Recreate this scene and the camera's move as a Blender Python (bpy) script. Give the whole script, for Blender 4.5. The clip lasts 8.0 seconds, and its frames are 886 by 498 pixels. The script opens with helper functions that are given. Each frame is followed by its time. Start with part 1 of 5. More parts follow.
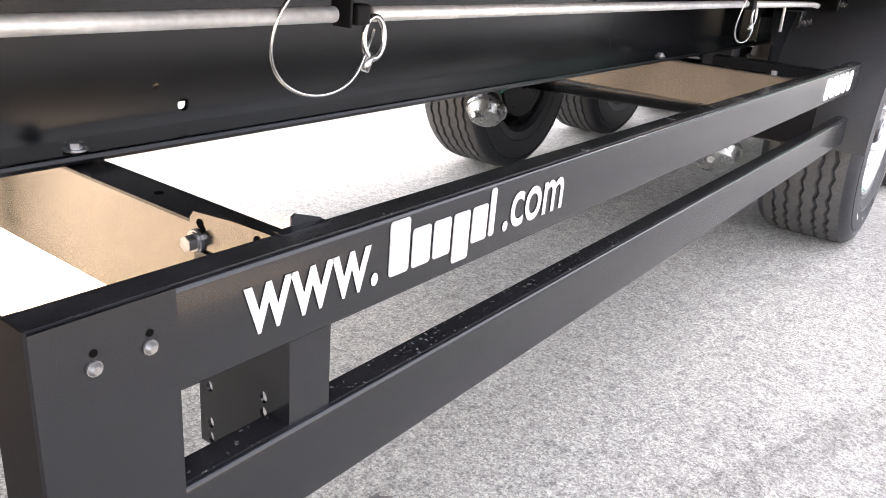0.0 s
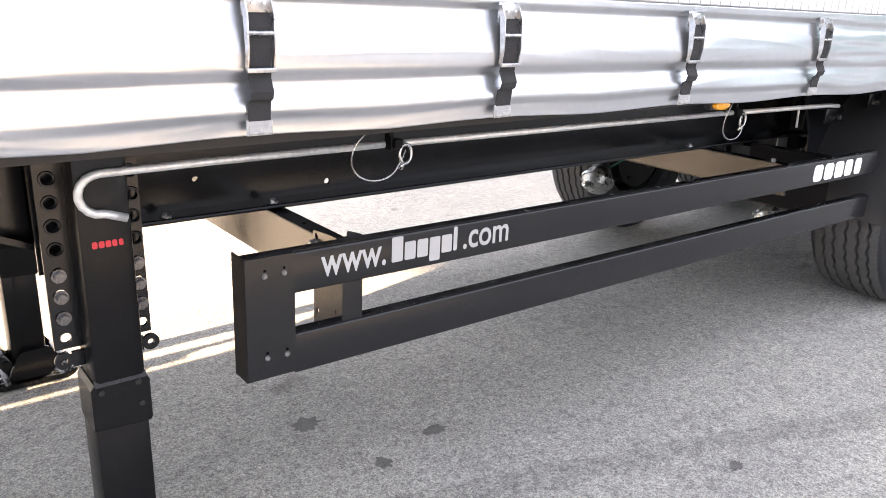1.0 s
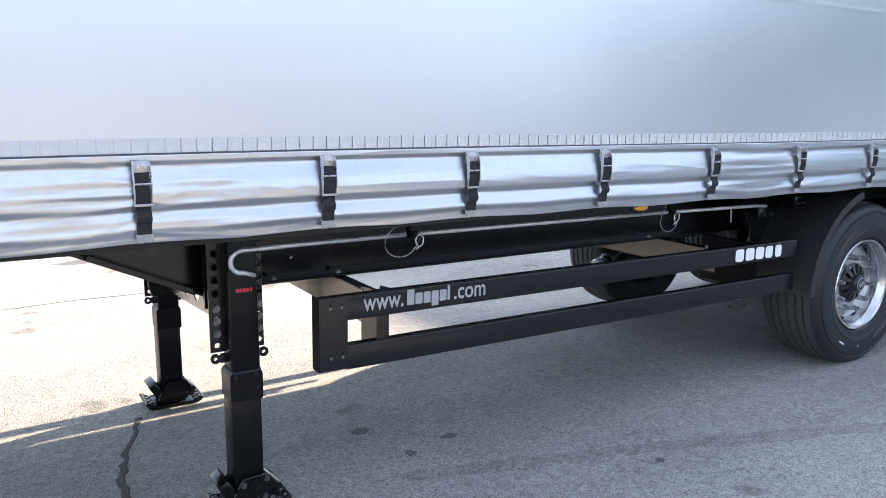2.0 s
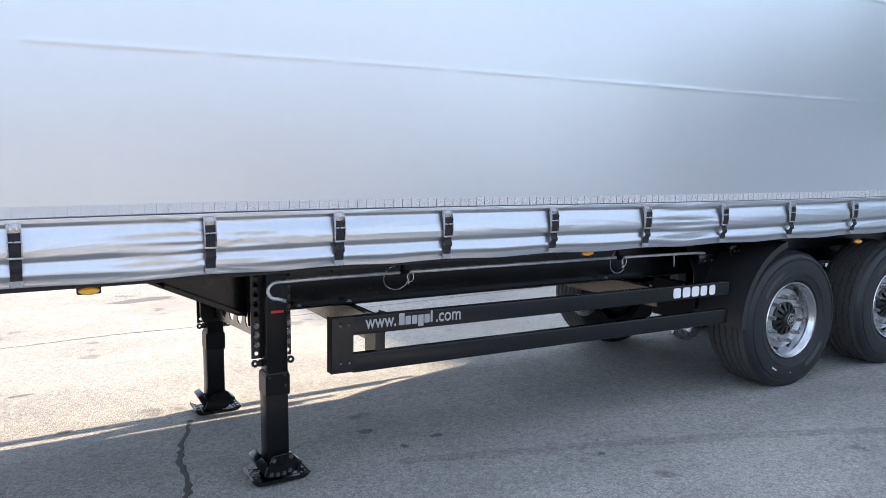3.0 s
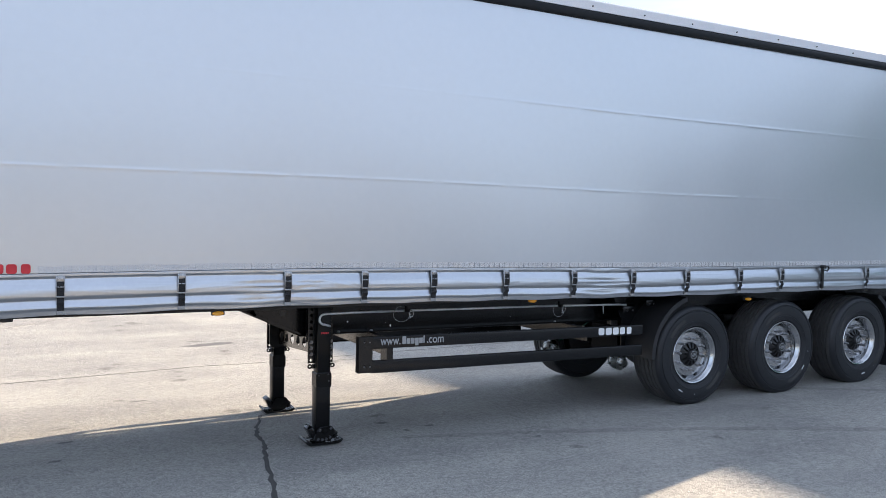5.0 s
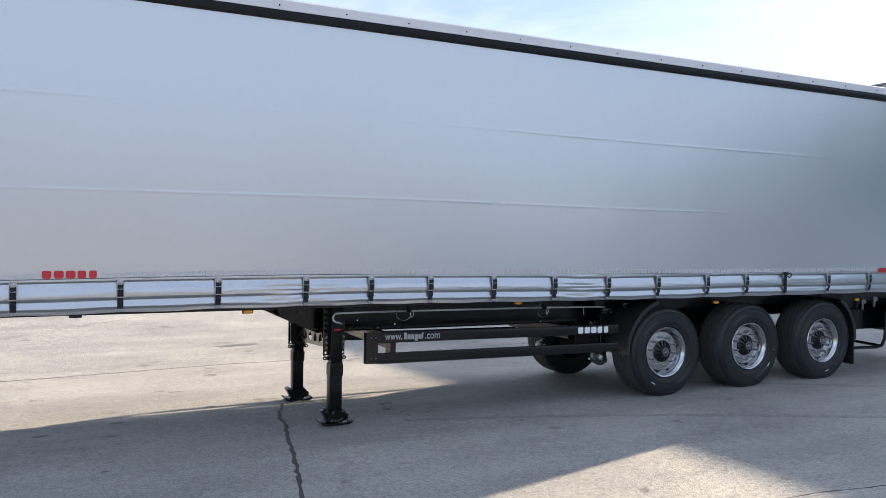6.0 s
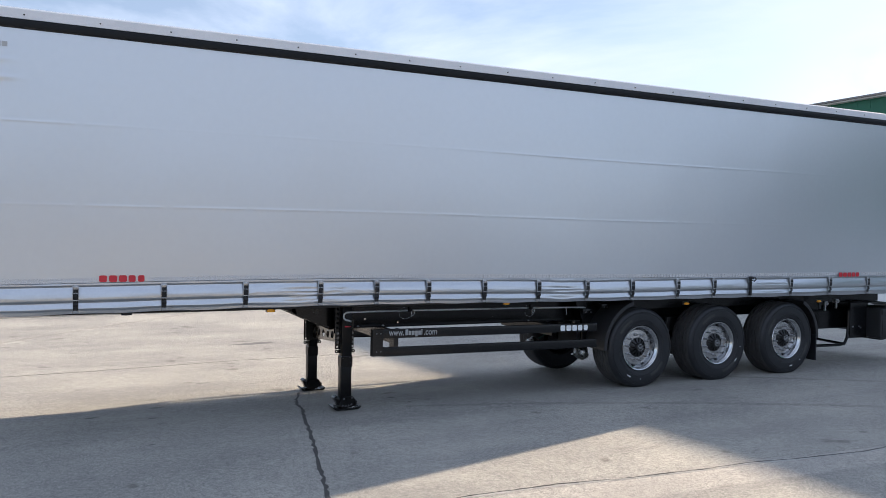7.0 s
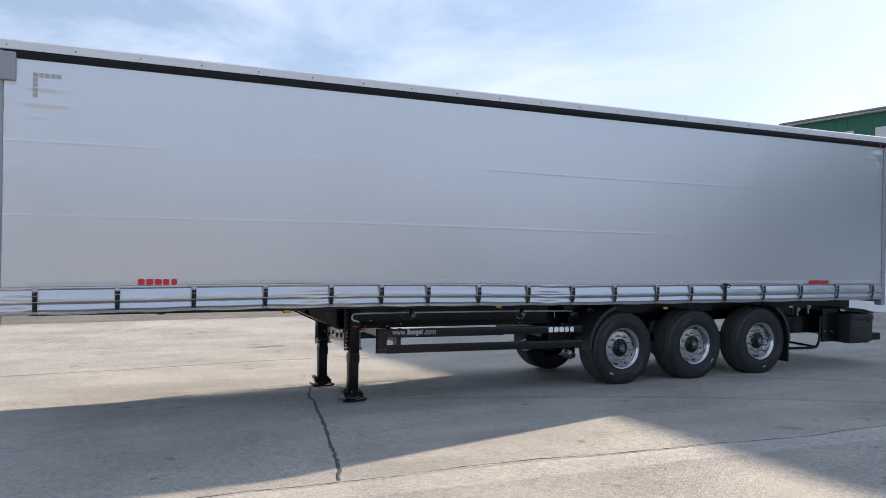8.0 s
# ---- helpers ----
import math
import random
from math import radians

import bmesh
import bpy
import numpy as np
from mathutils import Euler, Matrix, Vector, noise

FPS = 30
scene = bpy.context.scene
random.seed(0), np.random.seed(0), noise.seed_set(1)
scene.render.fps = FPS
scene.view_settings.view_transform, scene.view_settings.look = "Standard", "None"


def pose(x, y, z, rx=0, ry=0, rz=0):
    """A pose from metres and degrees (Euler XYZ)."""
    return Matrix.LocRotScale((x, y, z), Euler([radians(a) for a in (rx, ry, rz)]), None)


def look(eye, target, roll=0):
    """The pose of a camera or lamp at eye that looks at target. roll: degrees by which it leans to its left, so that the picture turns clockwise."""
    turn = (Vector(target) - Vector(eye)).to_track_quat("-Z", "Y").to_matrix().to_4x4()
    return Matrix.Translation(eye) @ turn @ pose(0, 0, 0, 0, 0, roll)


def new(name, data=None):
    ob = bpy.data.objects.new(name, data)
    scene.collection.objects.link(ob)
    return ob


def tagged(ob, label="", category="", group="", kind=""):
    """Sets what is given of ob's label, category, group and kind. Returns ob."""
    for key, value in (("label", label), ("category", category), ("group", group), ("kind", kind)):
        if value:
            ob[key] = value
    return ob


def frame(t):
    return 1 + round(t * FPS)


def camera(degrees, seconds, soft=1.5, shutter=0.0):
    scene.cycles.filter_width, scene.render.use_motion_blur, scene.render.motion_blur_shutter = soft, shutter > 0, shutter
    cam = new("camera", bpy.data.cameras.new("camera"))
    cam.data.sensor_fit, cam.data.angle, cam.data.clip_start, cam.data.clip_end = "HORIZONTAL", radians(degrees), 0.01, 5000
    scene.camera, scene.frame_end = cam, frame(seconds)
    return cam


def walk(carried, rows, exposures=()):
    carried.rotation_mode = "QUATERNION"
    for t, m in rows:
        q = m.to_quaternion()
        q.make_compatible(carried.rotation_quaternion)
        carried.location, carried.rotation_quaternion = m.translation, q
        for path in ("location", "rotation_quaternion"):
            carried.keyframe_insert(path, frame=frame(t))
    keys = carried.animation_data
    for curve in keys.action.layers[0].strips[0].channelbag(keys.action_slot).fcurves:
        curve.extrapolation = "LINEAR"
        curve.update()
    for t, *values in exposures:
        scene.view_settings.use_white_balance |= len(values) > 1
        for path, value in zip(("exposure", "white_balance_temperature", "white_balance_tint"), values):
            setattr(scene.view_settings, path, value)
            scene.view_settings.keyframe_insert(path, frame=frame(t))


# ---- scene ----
cam = camera(59.5, 8.0, soft=0.75)
PATH = [
    (0, (0.236, 0.044, 1.165), (1.745, 1.128, 0.425), 4.4),
    (0.2, (0.184, -0.138, 1.217), (1.597, 1.063, 0.468), 3.8),
    (0.3, (0.160, -0.202, 1.231), (1.543, 1.035, 0.484), 3.4),
    (0.4, (0.116, -0.297, 1.251), (1.462, 0.984, 0.511), 3.1),
    (0.5, (0.042, -0.441, 1.287), (1.338, 0.895, 0.556), 2.8),
    (0.7, (-0.069, -0.658, 1.352), (1.174, 0.753, 0.670), 2.5),
    (1, (-0.19, -0.943, 1.445), (0.992, 0.546, 0.825), 2.1),
    (1.3, (-0.324, -1.318, 1.500), (0.804, 0.246, 0.971), 1.5),
    (1.5, (-0.401, -1.504, 1.554), (0.706, 0.088, 1.065), 1.4),
    (1.8, (-0.560, -1.916, 1.570), (0.498, -0.266, 1.172), 0.8),
    (2, (-0.667, -2.094, 1.628), (0.382, -0.433, 1.254), 0.5),
    (3.5, (-1.165, -3.655, 1.755), (-0.194, -1.916, 1.574), 0.8),
    (4, (-1.353, -4.231, 1.809), (-0.398, -2.479, 1.669), 1.0),
    (4.2, (-1.420, -4.447, 1.830), (-0.478, -2.685, 1.699), 1.0),
    (4.5, (-1.592, -4.75, 1.826), (-0.652, -2.988, 1.724), 1.1),
    (6, (-2.116, -6.301, 1.871), (-1.237, -4.505, 1.824), 0.9),
    (6.5, (-2.263, -6.839, 1.906), (-1.397, -5.036, 1.862), 0.9),
    (7, (-2.474, -7.333, 1.944), (-1.615, -5.527, 1.905), 0.9),
    (7.5, (-2.639, -7.798, 1.944), (-1.783, -5.991, 1.92), 1.0),
    (8, (-2.798, -8.244, 1.919), (-1.954, -6.431, 1.91), 1.0),
]
EXPO = [(0, 4.44, 6850, 17), (0.5, 4.27, 6850, 17), (1, 3.60, 6650, 16), (1.5, 2.90, 5560, 18), (2, 2.54, 5470, 11), (3.5, 2.20, 5470, 10), (4.5, 1.94, 5480, 10), (6, 1.61, 5480, 10), (8, 1.38, 5480, 10)]
walk(cam, [(t, look(eye, target, roll)) for t, eye, target, roll in PATH], EXPO)

# ---- light: low sun over the hall, partly cloudy sky ----
SUN_WAY = Vector((2.82, 0.66, 1.0)).normalized()
sun = new("sun", bpy.data.lights.new("sun", "SUN"))
sun.data.energy, sun.data.angle, sun.data.color = 5.0, radians(0.55), (1.0, 0.735, 0.46)
sun.matrix_world = look((30, 6, 12), Vector((30, 6, 12)) - SUN_WAY)

world = bpy.data.worlds.new("sky")
scene.world = world
world.use_nodes = True
wn, wl = world.node_tree.nodes, world.node_tree.links
wn.clear()
w_out = wn.new("ShaderNodeOutputWorld")
w_bg = wn.new("ShaderNodeBackground")
w_sky = wn.new("ShaderNodeTexSky")
w_sky.sky_type, w_sky.sun_disc = "NISHITA", False
w_sky.sun_elevation = math.asin(SUN_WAY.z)
w_sky.sun_rotation = math.atan2(SUN_WAY.x, SUN_WAY.y)
w_sky.air_density, w_sky.dust_density, w_sky.ozone_density = 1.0, 1.0, 1.0
w_tc = wn.new("ShaderNodeTexCoord")
w_map = wn.new("ShaderNodeMapping")
w_map.inputs["Scale"].default_value = (1.0, 1.0, 2.8)
w_map.inputs["Rotation"].default_value = (0.35, 0.15, 0.9)
w_noise = wn.new("ShaderNodeTexNoise")
w_noise.inputs["Scale"].default_value = 2.3
w_noise.inputs["Detail"].default_value = 8.0
w_noise.inputs["Roughness"].default_value = 0.58
w_noise.inputs["Distortion"].default_value = 0.5
w_ramp = wn.new("ShaderNodeValToRGB")
w_ramp.color_ramp.elements[0].position, w_ramp.color_ramp.elements[1].position = 0.42, 0.66
w_ramp.color_ramp.elements[0].color = (0.34, 0.34, 0.34, 1)
w_cloud = wn.new("ShaderNodeMixRGB")
w_cloud.inputs[2].default_value = (7.9, 7.95, 8.35, 1)
wl.new(w_tc.outputs["Generated"], w_map.inputs["Vector"])
wl.new(w_map.outputs["Vector"], w_noise.inputs["Vector"])
wl.new(w_noise.outputs["Fac"], w_ramp.inputs["Fac"])
wl.new(w_ramp.outputs["Color"], w_cloud.inputs[0])
wl.new(w_sky.outputs["Color"], w_cloud.inputs[1])
wl.new(w_cloud.outputs["Color"], w_bg.inputs["Color"])
w_bg.inputs["Strength"].default_value = 0.0465
wl.new(w_bg.outputs["Background"], w_out.inputs["Surface"])


# ---- materials ----
def mat(name, base, rough=0.5, metal=0.0, vary=0.15, scale=6.0, fine=80.0, bump=0.0, bump_scale=120.0, spec=0.5, rough_vary=0.1, coat=0.0, span=0.2):
    """Principled surface with colour variation at two scales, uneven gloss and fine relief."""
    m = bpy.data.materials.new(name)
    m.use_nodes = True
    n, l = m.node_tree.nodes, m.node_tree.links
    p = n["Principled BSDF"]
    tc = n.new("ShaderNodeTexCoord")
    big, small = n.new("ShaderNodeTexNoise"), n.new("ShaderNodeTexNoise")
    big.inputs["Scale"].default_value, big.inputs["Detail"].default_value = scale, 5.0
    small.inputs["Scale"].default_value, small.inputs["Detail"].default_value = fine, 3.0
    l.new(tc.outputs["Object"], big.inputs["Vector"])
    l.new(tc.outputs["Object"], small.inputs["Vector"])
    both = n.new("ShaderNodeMath")
    both.operation = "MULTIPLY_ADD"
    both.inputs[1].default_value = 0.5
    l.new(small.outputs["Fac"], both.inputs[0])
    half = n.new("ShaderNodeMath")
    half.operation = "MULTIPLY"
    half.inputs[1].default_value = 0.5
    l.new(big.outputs["Fac"], half.inputs[0])
    l.new(half.outputs[0], both.inputs[2])
    ramp = n.new("ShaderNodeValToRGB")
    lo, hi = ramp.color_ramp.elements
    lo.position, hi.position = 0.5 - span, 0.5 + span
    lo.color = [max(0.0, c * (1 - vary)) for c in base] + [1]
    hi.color = [min(1.0, c * (1 + vary)) for c in base] + [1]
    l.new(both.outputs[0], ramp.inputs["Fac"])
    l.new(ramp.outputs["Color"], p.inputs["Base Color"])
    rr = n.new("ShaderNodeMapRange")
    rr.inputs["To Min"].default_value = max(0.02, rough - rough_vary)
    rr.inputs["To Max"].default_value = min(1.0, rough + rough_vary)
    l.new(big.outputs["Fac"], rr.inputs["Value"])
    l.new(rr.outputs["Result"], p.inputs["Roughness"])
    p.inputs["Metallic"].default_value = metal
    p.inputs["Specular IOR Level"].default_value = spec
    p.inputs["Coat Weight"].default_value = coat
    if bump:
        bn, bt = n.new("ShaderNodeBump"), n.new("ShaderNodeTexNoise")
        bt.inputs["Scale"].default_value, bt.inputs["Detail"].default_value = bump_scale, 4.0
        l.new(tc.outputs["Object"], bt.inputs["Vector"])
        l.new(bt.outputs["Fac"], bn.inputs["Height"])
        bn.inputs["Strength"].default_value, bn.inputs["Distance"].default_value = bump, 0.01
        l.new(bn.outputs["Normal"], p.inputs["Normal"])
    return m


def ground_mat(name="worn_asphalt", gain=1.0):
    """Worn light asphalt: pale and dark aggregate grains, patches, oil spots and dust."""
    m = bpy.data.materials.new(name)
    m.use_nodes = True
    n, l = m.node_tree.nodes, m.node_tree.links
    p = n["Principled BSDF"]
    tc = n.new("ShaderNodeTexCoord")

    def tex(kind, scale, detail=4.0, vec=None):
        t = n.new(kind)
        t.inputs["Scale"].default_value = scale
        if "Detail" in t.inputs:
            t.inputs["Detail"].default_value = detail
        l.new(vec or tc.outputs["Object"], t.inputs["Vector"])
        return t

    def ramp(src, stops):
        r = n.new("ShaderNodeValToRGB")
        e = r.color_ramp.elements
        while len(e) < len(stops):
            e.new(0.5)
        for el, (pos, col) in zip(e, stops):
            el.position, el.color = pos, (*col, 1)
        l.new(src, r.inputs["Fac"])
        return r.outputs["Color"]

    def mix(kind, fac, a, b):
        x = n.new("ShaderNodeMixRGB")
        x.blend_type = kind
        if isinstance(fac, float):
            x.inputs[0].default_value = fac
        else:
            l.new(fac, x.inputs[0])
        l.new(a, x.inputs[1])
        l.new(b, x.inputs[2])
        return x.outputs["Color"]

    grain = tex("ShaderNodeTexVoronoi", 150.0)
    grain2 = tex("ShaderNodeTexNoise", 210.0, 2.0)
    mid = tex("ShaderNodeTexNoise", 14.0, 6.0)
    pebble = tex("ShaderNodeTexNoise", 98.0, 3.0)
    lump = tex("ShaderNodeTexNoise", 34.0, 2.0)
    patch = tex("ShaderNodeTexNoise", 0.55, 6.0)
    spots = tex("ShaderNodeTexNoise", 2.3, 2.0)
    sweep = n.new("ShaderNodeMapping")
    sweep.inputs["Scale"].default_value = (0.12, 1.1, 1.0)
    l.new(tc.outputs["Object"], sweep.inputs["Vector"])
    streak = tex("ShaderNodeTexNoise", 1.6, 5.0, sweep.outputs["Vector"])
    base = ramp(grain.outputs["Color"], [(0.0, (0.150, 0.146, 0.138)), (0.4, (0.228, 0.222, 0.210)), (0.75, (0.296, 0.289, 0.273)), (1.0, (0.42, 0.41, 0.387))])
    g2 = ramp(grain2.outputs["Fac"], [(0.34, (0.70, 0.70, 0.70)), (0.68, (1.24, 1.24, 1.23))])
    c = mix("MULTIPLY", 1.0, base, g2)
    c = mix("MULTIPLY", 0.5, c, ramp(mid.outputs["Fac"], [(0.3, (0.80, 0.80, 0.80)), (0.7, (1.12, 1.12, 1.11))]))
    c = mix("MULTIPLY", 0.9, c, ramp(pebble.outputs["Fac"], [(0.34, (0.71, 0.71, 0.71)), (0.5, (1.0, 1.0, 1.0)), (0.66, (1.27, 1.27, 1.26))]))
    c = mix("MULTIPLY", 0.9, c, ramp(lump.outputs["Fac"], [(0.34, (0.76, 0.76, 0.77)), (0.45, (0.97, 0.97, 0.97)), (0.68, (1.12, 1.12, 1.11))]))
    c = mix("MULTIPLY", 0.85, c, ramp(patch.outputs["Fac"], [(0.32, (0.78, 0.78, 0.79)), (0.68, (1.14, 1.13, 1.1))]))
    c = mix("MULTIPLY", 0.6, c, ramp(streak.outputs["Fac"], [(0.35, (0.82, 0.82, 0.83)), (0.65, (1.1, 1.1, 1.08))]))
    c = mix("MULTIPLY", 0.7, c, ramp(spots.outputs["Fac"], [(0.27, (0.5, 0.49, 0.48)), (0.31, (1, 1, 1))]))
    dot = n.new("ShaderNodeVectorMath")
    dot.operation = "DOT_PRODUCT"
    dot.inputs[1].default_value = (0.065, 1.0, 0.0)
    l.new(tc.outputs["Object"], dot.inputs[0])
    lane = n.new("ShaderNodeMapRange")
    lane.inputs["From Min"].default_value, lane.inputs["From Max"].default_value = -2.86, -2.41
    l.new(dot.outputs["Value"], lane.inputs["Value"])
    c = mix("MULTIPLY", 1.0, c, ramp(lane.outputs["Result"], [(0.0, (1.0, 1.0, 1.0)), (0.12, (1.27, 1.25, 1.24)), (0.94, (1.27, 1.25, 1.24)), (1.0, (1.0, 1.0, 1.0))]))
    if gain != 1.0:
        c = mix("MULTIPLY", 1.0, c, ramp(mid.outputs["Fac"], [(0.2, (gain * 0.9,) * 3), (0.8, (gain * 1.08,) * 3)]))
    l.new(c, p.inputs["Base Color"])
    p.inputs["Roughness"].default_value = 0.82
    bn = n.new("ShaderNodeBump")
    bn.inputs["Strength"].default_value, bn.inputs["Distance"].default_value = 0.6, 0.006
    rough_a, rough_b = tex("ShaderNodeTexNoise", 95.0, 3.0), n.new("ShaderNodeMath")
    rough_b.operation = "ADD"
    l.new(rough_a.outputs["Fac"], rough_b.inputs[0])
    l.new(grain.outputs["Distance"], rough_b.inputs[1])
    l.new(rough_b.outputs[0], bn.inputs["Height"])
    l.new(bn.outputs["Normal"], p.inputs["Normal"])
    return m


M_GROUND = ground_mat()
M_TRACK = ground_mat("rubbed_asphalt", 0.83)
M_DARK_STRIP = ground_mat("dark_strip_asphalt", 0.42)
M_CRACK = mat("tar_filled_crack", (0.05, 0.049, 0.048), 0.75, vary=0.4, bump=0.4)
M_STAIN = mat("stain_or_streak", (0.12, 0.115, 0.11), 0.7, vary=0.5, scale=25, fine=150, bump=0.3)
M_EDGE = mat("pale_crumbled_edge", (0.42, 0.41, 0.39), 0.85, vary=0.5, scale=30, fine=160, bump=0.5, bump_scale=120)
M_LINE = mat("pale_joint", (0.16, 0.15, 0.14), 0.85, vary=0.35, bump=0.3)
M_BLACK = mat("black_chassis_paint", (0.006, 0.0066, 0.008), 0.21, spec=0.38, vary=0.25, bump=0.012, bump_scale=30, rough_vary=0.04)
M_GUARD = mat("black_powder_coat", (0.008, 0.0088, 0.0105), 0.235, spec=0.33, vary=0.2, bump=0.012, bump_scale=420, rough_vary=0.02, coat=0.1)
M_GUARD_IN = mat("dusty_black_flange", (0.016, 0.016, 0.017), 0.22, vary=0.8, scale=22, fine=160, rough_vary=0.15)
M_LEG = mat("satin_black_leg", (0.005, 0.0052, 0.006), 0.34, spec=0.16, vary=0.3, bump=0.12, bump_scale=180, coat=0.08)
M_FOOT = mat("cast_black_foot", (0.004, 0.004, 0.0045), 0.16, spec=0.30, vary=0.4, bump=0.12, bump_scale=60, coat=0.1)
M_SOLE = mat("scuffed_foot_plate", (0.006, 0.006, 0.006), 0.24, spec=0.3, vary=1.2, scale=26, fine=90, bump=0.4, bump_scale=50)
# metallic tint stands in for sunlit ground mirrored in the arms' black gloss paint
M_MIRROR_PLATE = mat("mirror_plate", (0.165, 0.155, 0.143), 0.20, metal=1.0, vary=0.12, scale=9, rough_vary=0.08)
M_ARM = mat("dark_mirror_plate", (0.075, 0.072, 0.068), 0.22, metal=1.0, vary=0.15, scale=9, rough_vary=0.08)
M_STEEL = mat("galvanised_tube", (0.66, 0.67, 0.68), 0.45, metal=0.55, vary=0.2, scale=20)
M_BOLT = mat("bright_bolt", (0.62, 0.63, 0.64), 0.25, metal=0.95, vary=0.15)
M_CURTAIN = mat("silver_pvc_curtain", (0.66, 0.68, 0.71), 0.31, metal=0.76, vary=0.04, scale=0.9, fine=14, spec=0.5, rough_vary=0.03, span=0.45)
M_HEM = mat("silver_pvc_hem", (0.59, 0.61, 0.645), 0.30, metal=0.92, vary=0.05, scale=3, fine=40, rough_vary=0.02)
M_TILE = mat("pale_retro_tape", (0.68, 0.675, 0.68), 0.30, vary=0.12, scale=30, fine=420, bump=0.5, bump_scale=520)
M_SQUARE = mat("grey_retro_square", (0.42, 0.42, 0.42), 0.35, vary=0.15, scale=30, fine=420)
M_RAIL = mat("dark_rubber_rail", (0.010, 0.011, 0.013), 0.42, spec=0.2, vary=0.2)
M_CAP = mat("white_roof_cap", (0.74, 0.75, 0.78), 0.38, vary=0.06, scale=2.0)
M_PILLAR = mat("grey_pillar", (0.30, 0.32, 0.34), 0.4, vary=0.08)
M_WEB = mat("black_webbing", (0.022, 0.022, 0.024), 0.75, vary=0.3, fine=300, bump=0.6, bump_scale=700)
M_BUCKLE = mat("steel_buckle", (0.42, 0.42, 0.43), 0.30, metal=0.9, vary=0.3, scale=40)
M_CHAMBER = mat("grey_cast_chamber", (0.40, 0.41, 0.40), 0.28, metal=0.9, vary=0.3, scale=20)
M_DULL = mat("dull_dark_steel", (0.20, 0.20, 0.205), 0.36, metal=0.8, vary=0.3, scale=40)
M_CLEAR = mat("clear_plastic_plate", (0.30, 0.305, 0.31), 0.26, vary=0.1, scale=40)
M_TYRE = mat("tyre_rubber", (0.014, 0.0155, 0.019), 0.46, spec=0.45, vary=0.3, scale=7, fine=60, bump=0.15, bump_scale=90)
M_TREAD = mat("tyre_tread", (0.050, 0.049, 0.048), 0.8, vary=0.35, scale=9, bump=0.2)
M_RIM = mat("silver_rim_paint", (0.56, 0.565, 0.575), 0.21, metal=1.0, vary=0.03, scale=4, fine=30, rough_vary=0.04)
M_HUB = mat("black_hub", (0.012, 0.012, 0.013), 0.3, vary=0.3)
M_WHITE = mat("white_vinyl", (0.66, 0.67, 0.68), 0.4, vary=0.03)
M_URL = mat("pale_grey_vinyl", (0.34, 0.345, 0.35), 0.4, vary=0.03)
M_LOGO = mat("bright_white_vinyl", (0.86, 0.87, 0.88), 0.4, vary=0.03)
M_GREY_TXT = mat("grey_emblem", (0.35, 0.36, 0.37), 0.4, vary=0.1)
M_RED = mat("red_vinyl", (0.56, 0.025, 0.04), 0.4, vary=0.06)
M_AMBER = mat("amber_lens", (0.95, 0.42, 0.02), 0.15, vary=0.1, coat=0.6)
M_PLASTIC = mat("black_plastic", (0.020, 0.020, 0.022), 0.5, vary=0.2, bump=0.15, bump_scale=90)
M_GREEN = mat("green_hall_cladding", (0.012, 0.115, 0.065), 0.5, vary=0.1, scale=0.6)
M_TRIM = mat("hall_trim", (0.62, 0.63, 0.63), 0.5, vary=0.08, scale=1.0)
M_ROOF = mat("grey_hall_roof", (0.20, 0.19, 0.19), 0.6, vary=0.15, scale=0.7)
M_PANE = mat("pale_translucent_pane", (0.55, 0.57, 0.58), 0.3, vary=0.08, scale=1.2)
M_DARKWALL = mat("dark_cladding", (0.030, 0.032, 0.035), 0.6, vary=0.15, scale=0.5)
M_REFLECTION_BLOCK = mat("reflection_block_grey", (0.10, 0.102, 0.105), 0.7, vary=0.2, scale=0.4)
M_BASE = mat("pale_rendered_base", (0.80, 0.80, 0.79), 0.8, vary=0.1, scale=0.8)
M_UNDER = mat("dark_phenolic_floor", (0.014, 0.012, 0.011), 0.6, vary=0.3, scale=5)
M_SLOT = mat("dark_slot", (0.002, 0.002, 0.002), 0.9, spec=0.05)
M_HEX = mat("dull_plated_bolt", (0.36, 0.37, 0.39), 0.34, metal=0.9, vary=0.25, scale=60)
M_MATTE = mat("matte_black_steel", (0.007, 0.007, 0.008), 0.6, spec=0.12, vary=0.3)
M_NUT = mat("dark_mounting_bolt", (0.15, 0.15, 0.155), 0.28, metal=0.8, vary=0.3, scale=40)


def speck_mat(name, base, speck, size, amount, rough):
    """Dark paint strewn with pale dust specks."""
    m = mat(name, base, rough, vary=0.3, scale=9)
    n, l = m.node_tree.nodes, m.node_tree.links
    p = n["Principled BSDF"]
    old = p.inputs["Base Color"].links[0].from_socket
    tc, t, r, x = n.new("ShaderNodeTexCoord"), n.new("ShaderNodeTexNoise"), n.new("ShaderNodeValToRGB"), n.new("ShaderNodeMixRGB")
    t.inputs["Scale"].default_value, t.inputs["Detail"].default_value = size, 3.0
    r.color_ramp.elements[0].position, r.color_ramp.elements[1].position = amount, amount + 0.06
    x.inputs[2].default_value = (*speck, 1)
    l.new(tc.outputs["Object"], t.inputs["Vector"])
    l.new(t.outputs["Fac"], r.inputs["Fac"])
    l.new(r.outputs["Color"], x.inputs[0])
    l.new(old, x.inputs[1])
    l.new(x.outputs["Color"], p.inputs["Base Color"])
    return m


M_DUST = speck_mat("dusty_black_rail_top", (0.010, 0.010, 0.011), (0.13, 0.13, 0.13), 150.0, 0.64, 0.2)


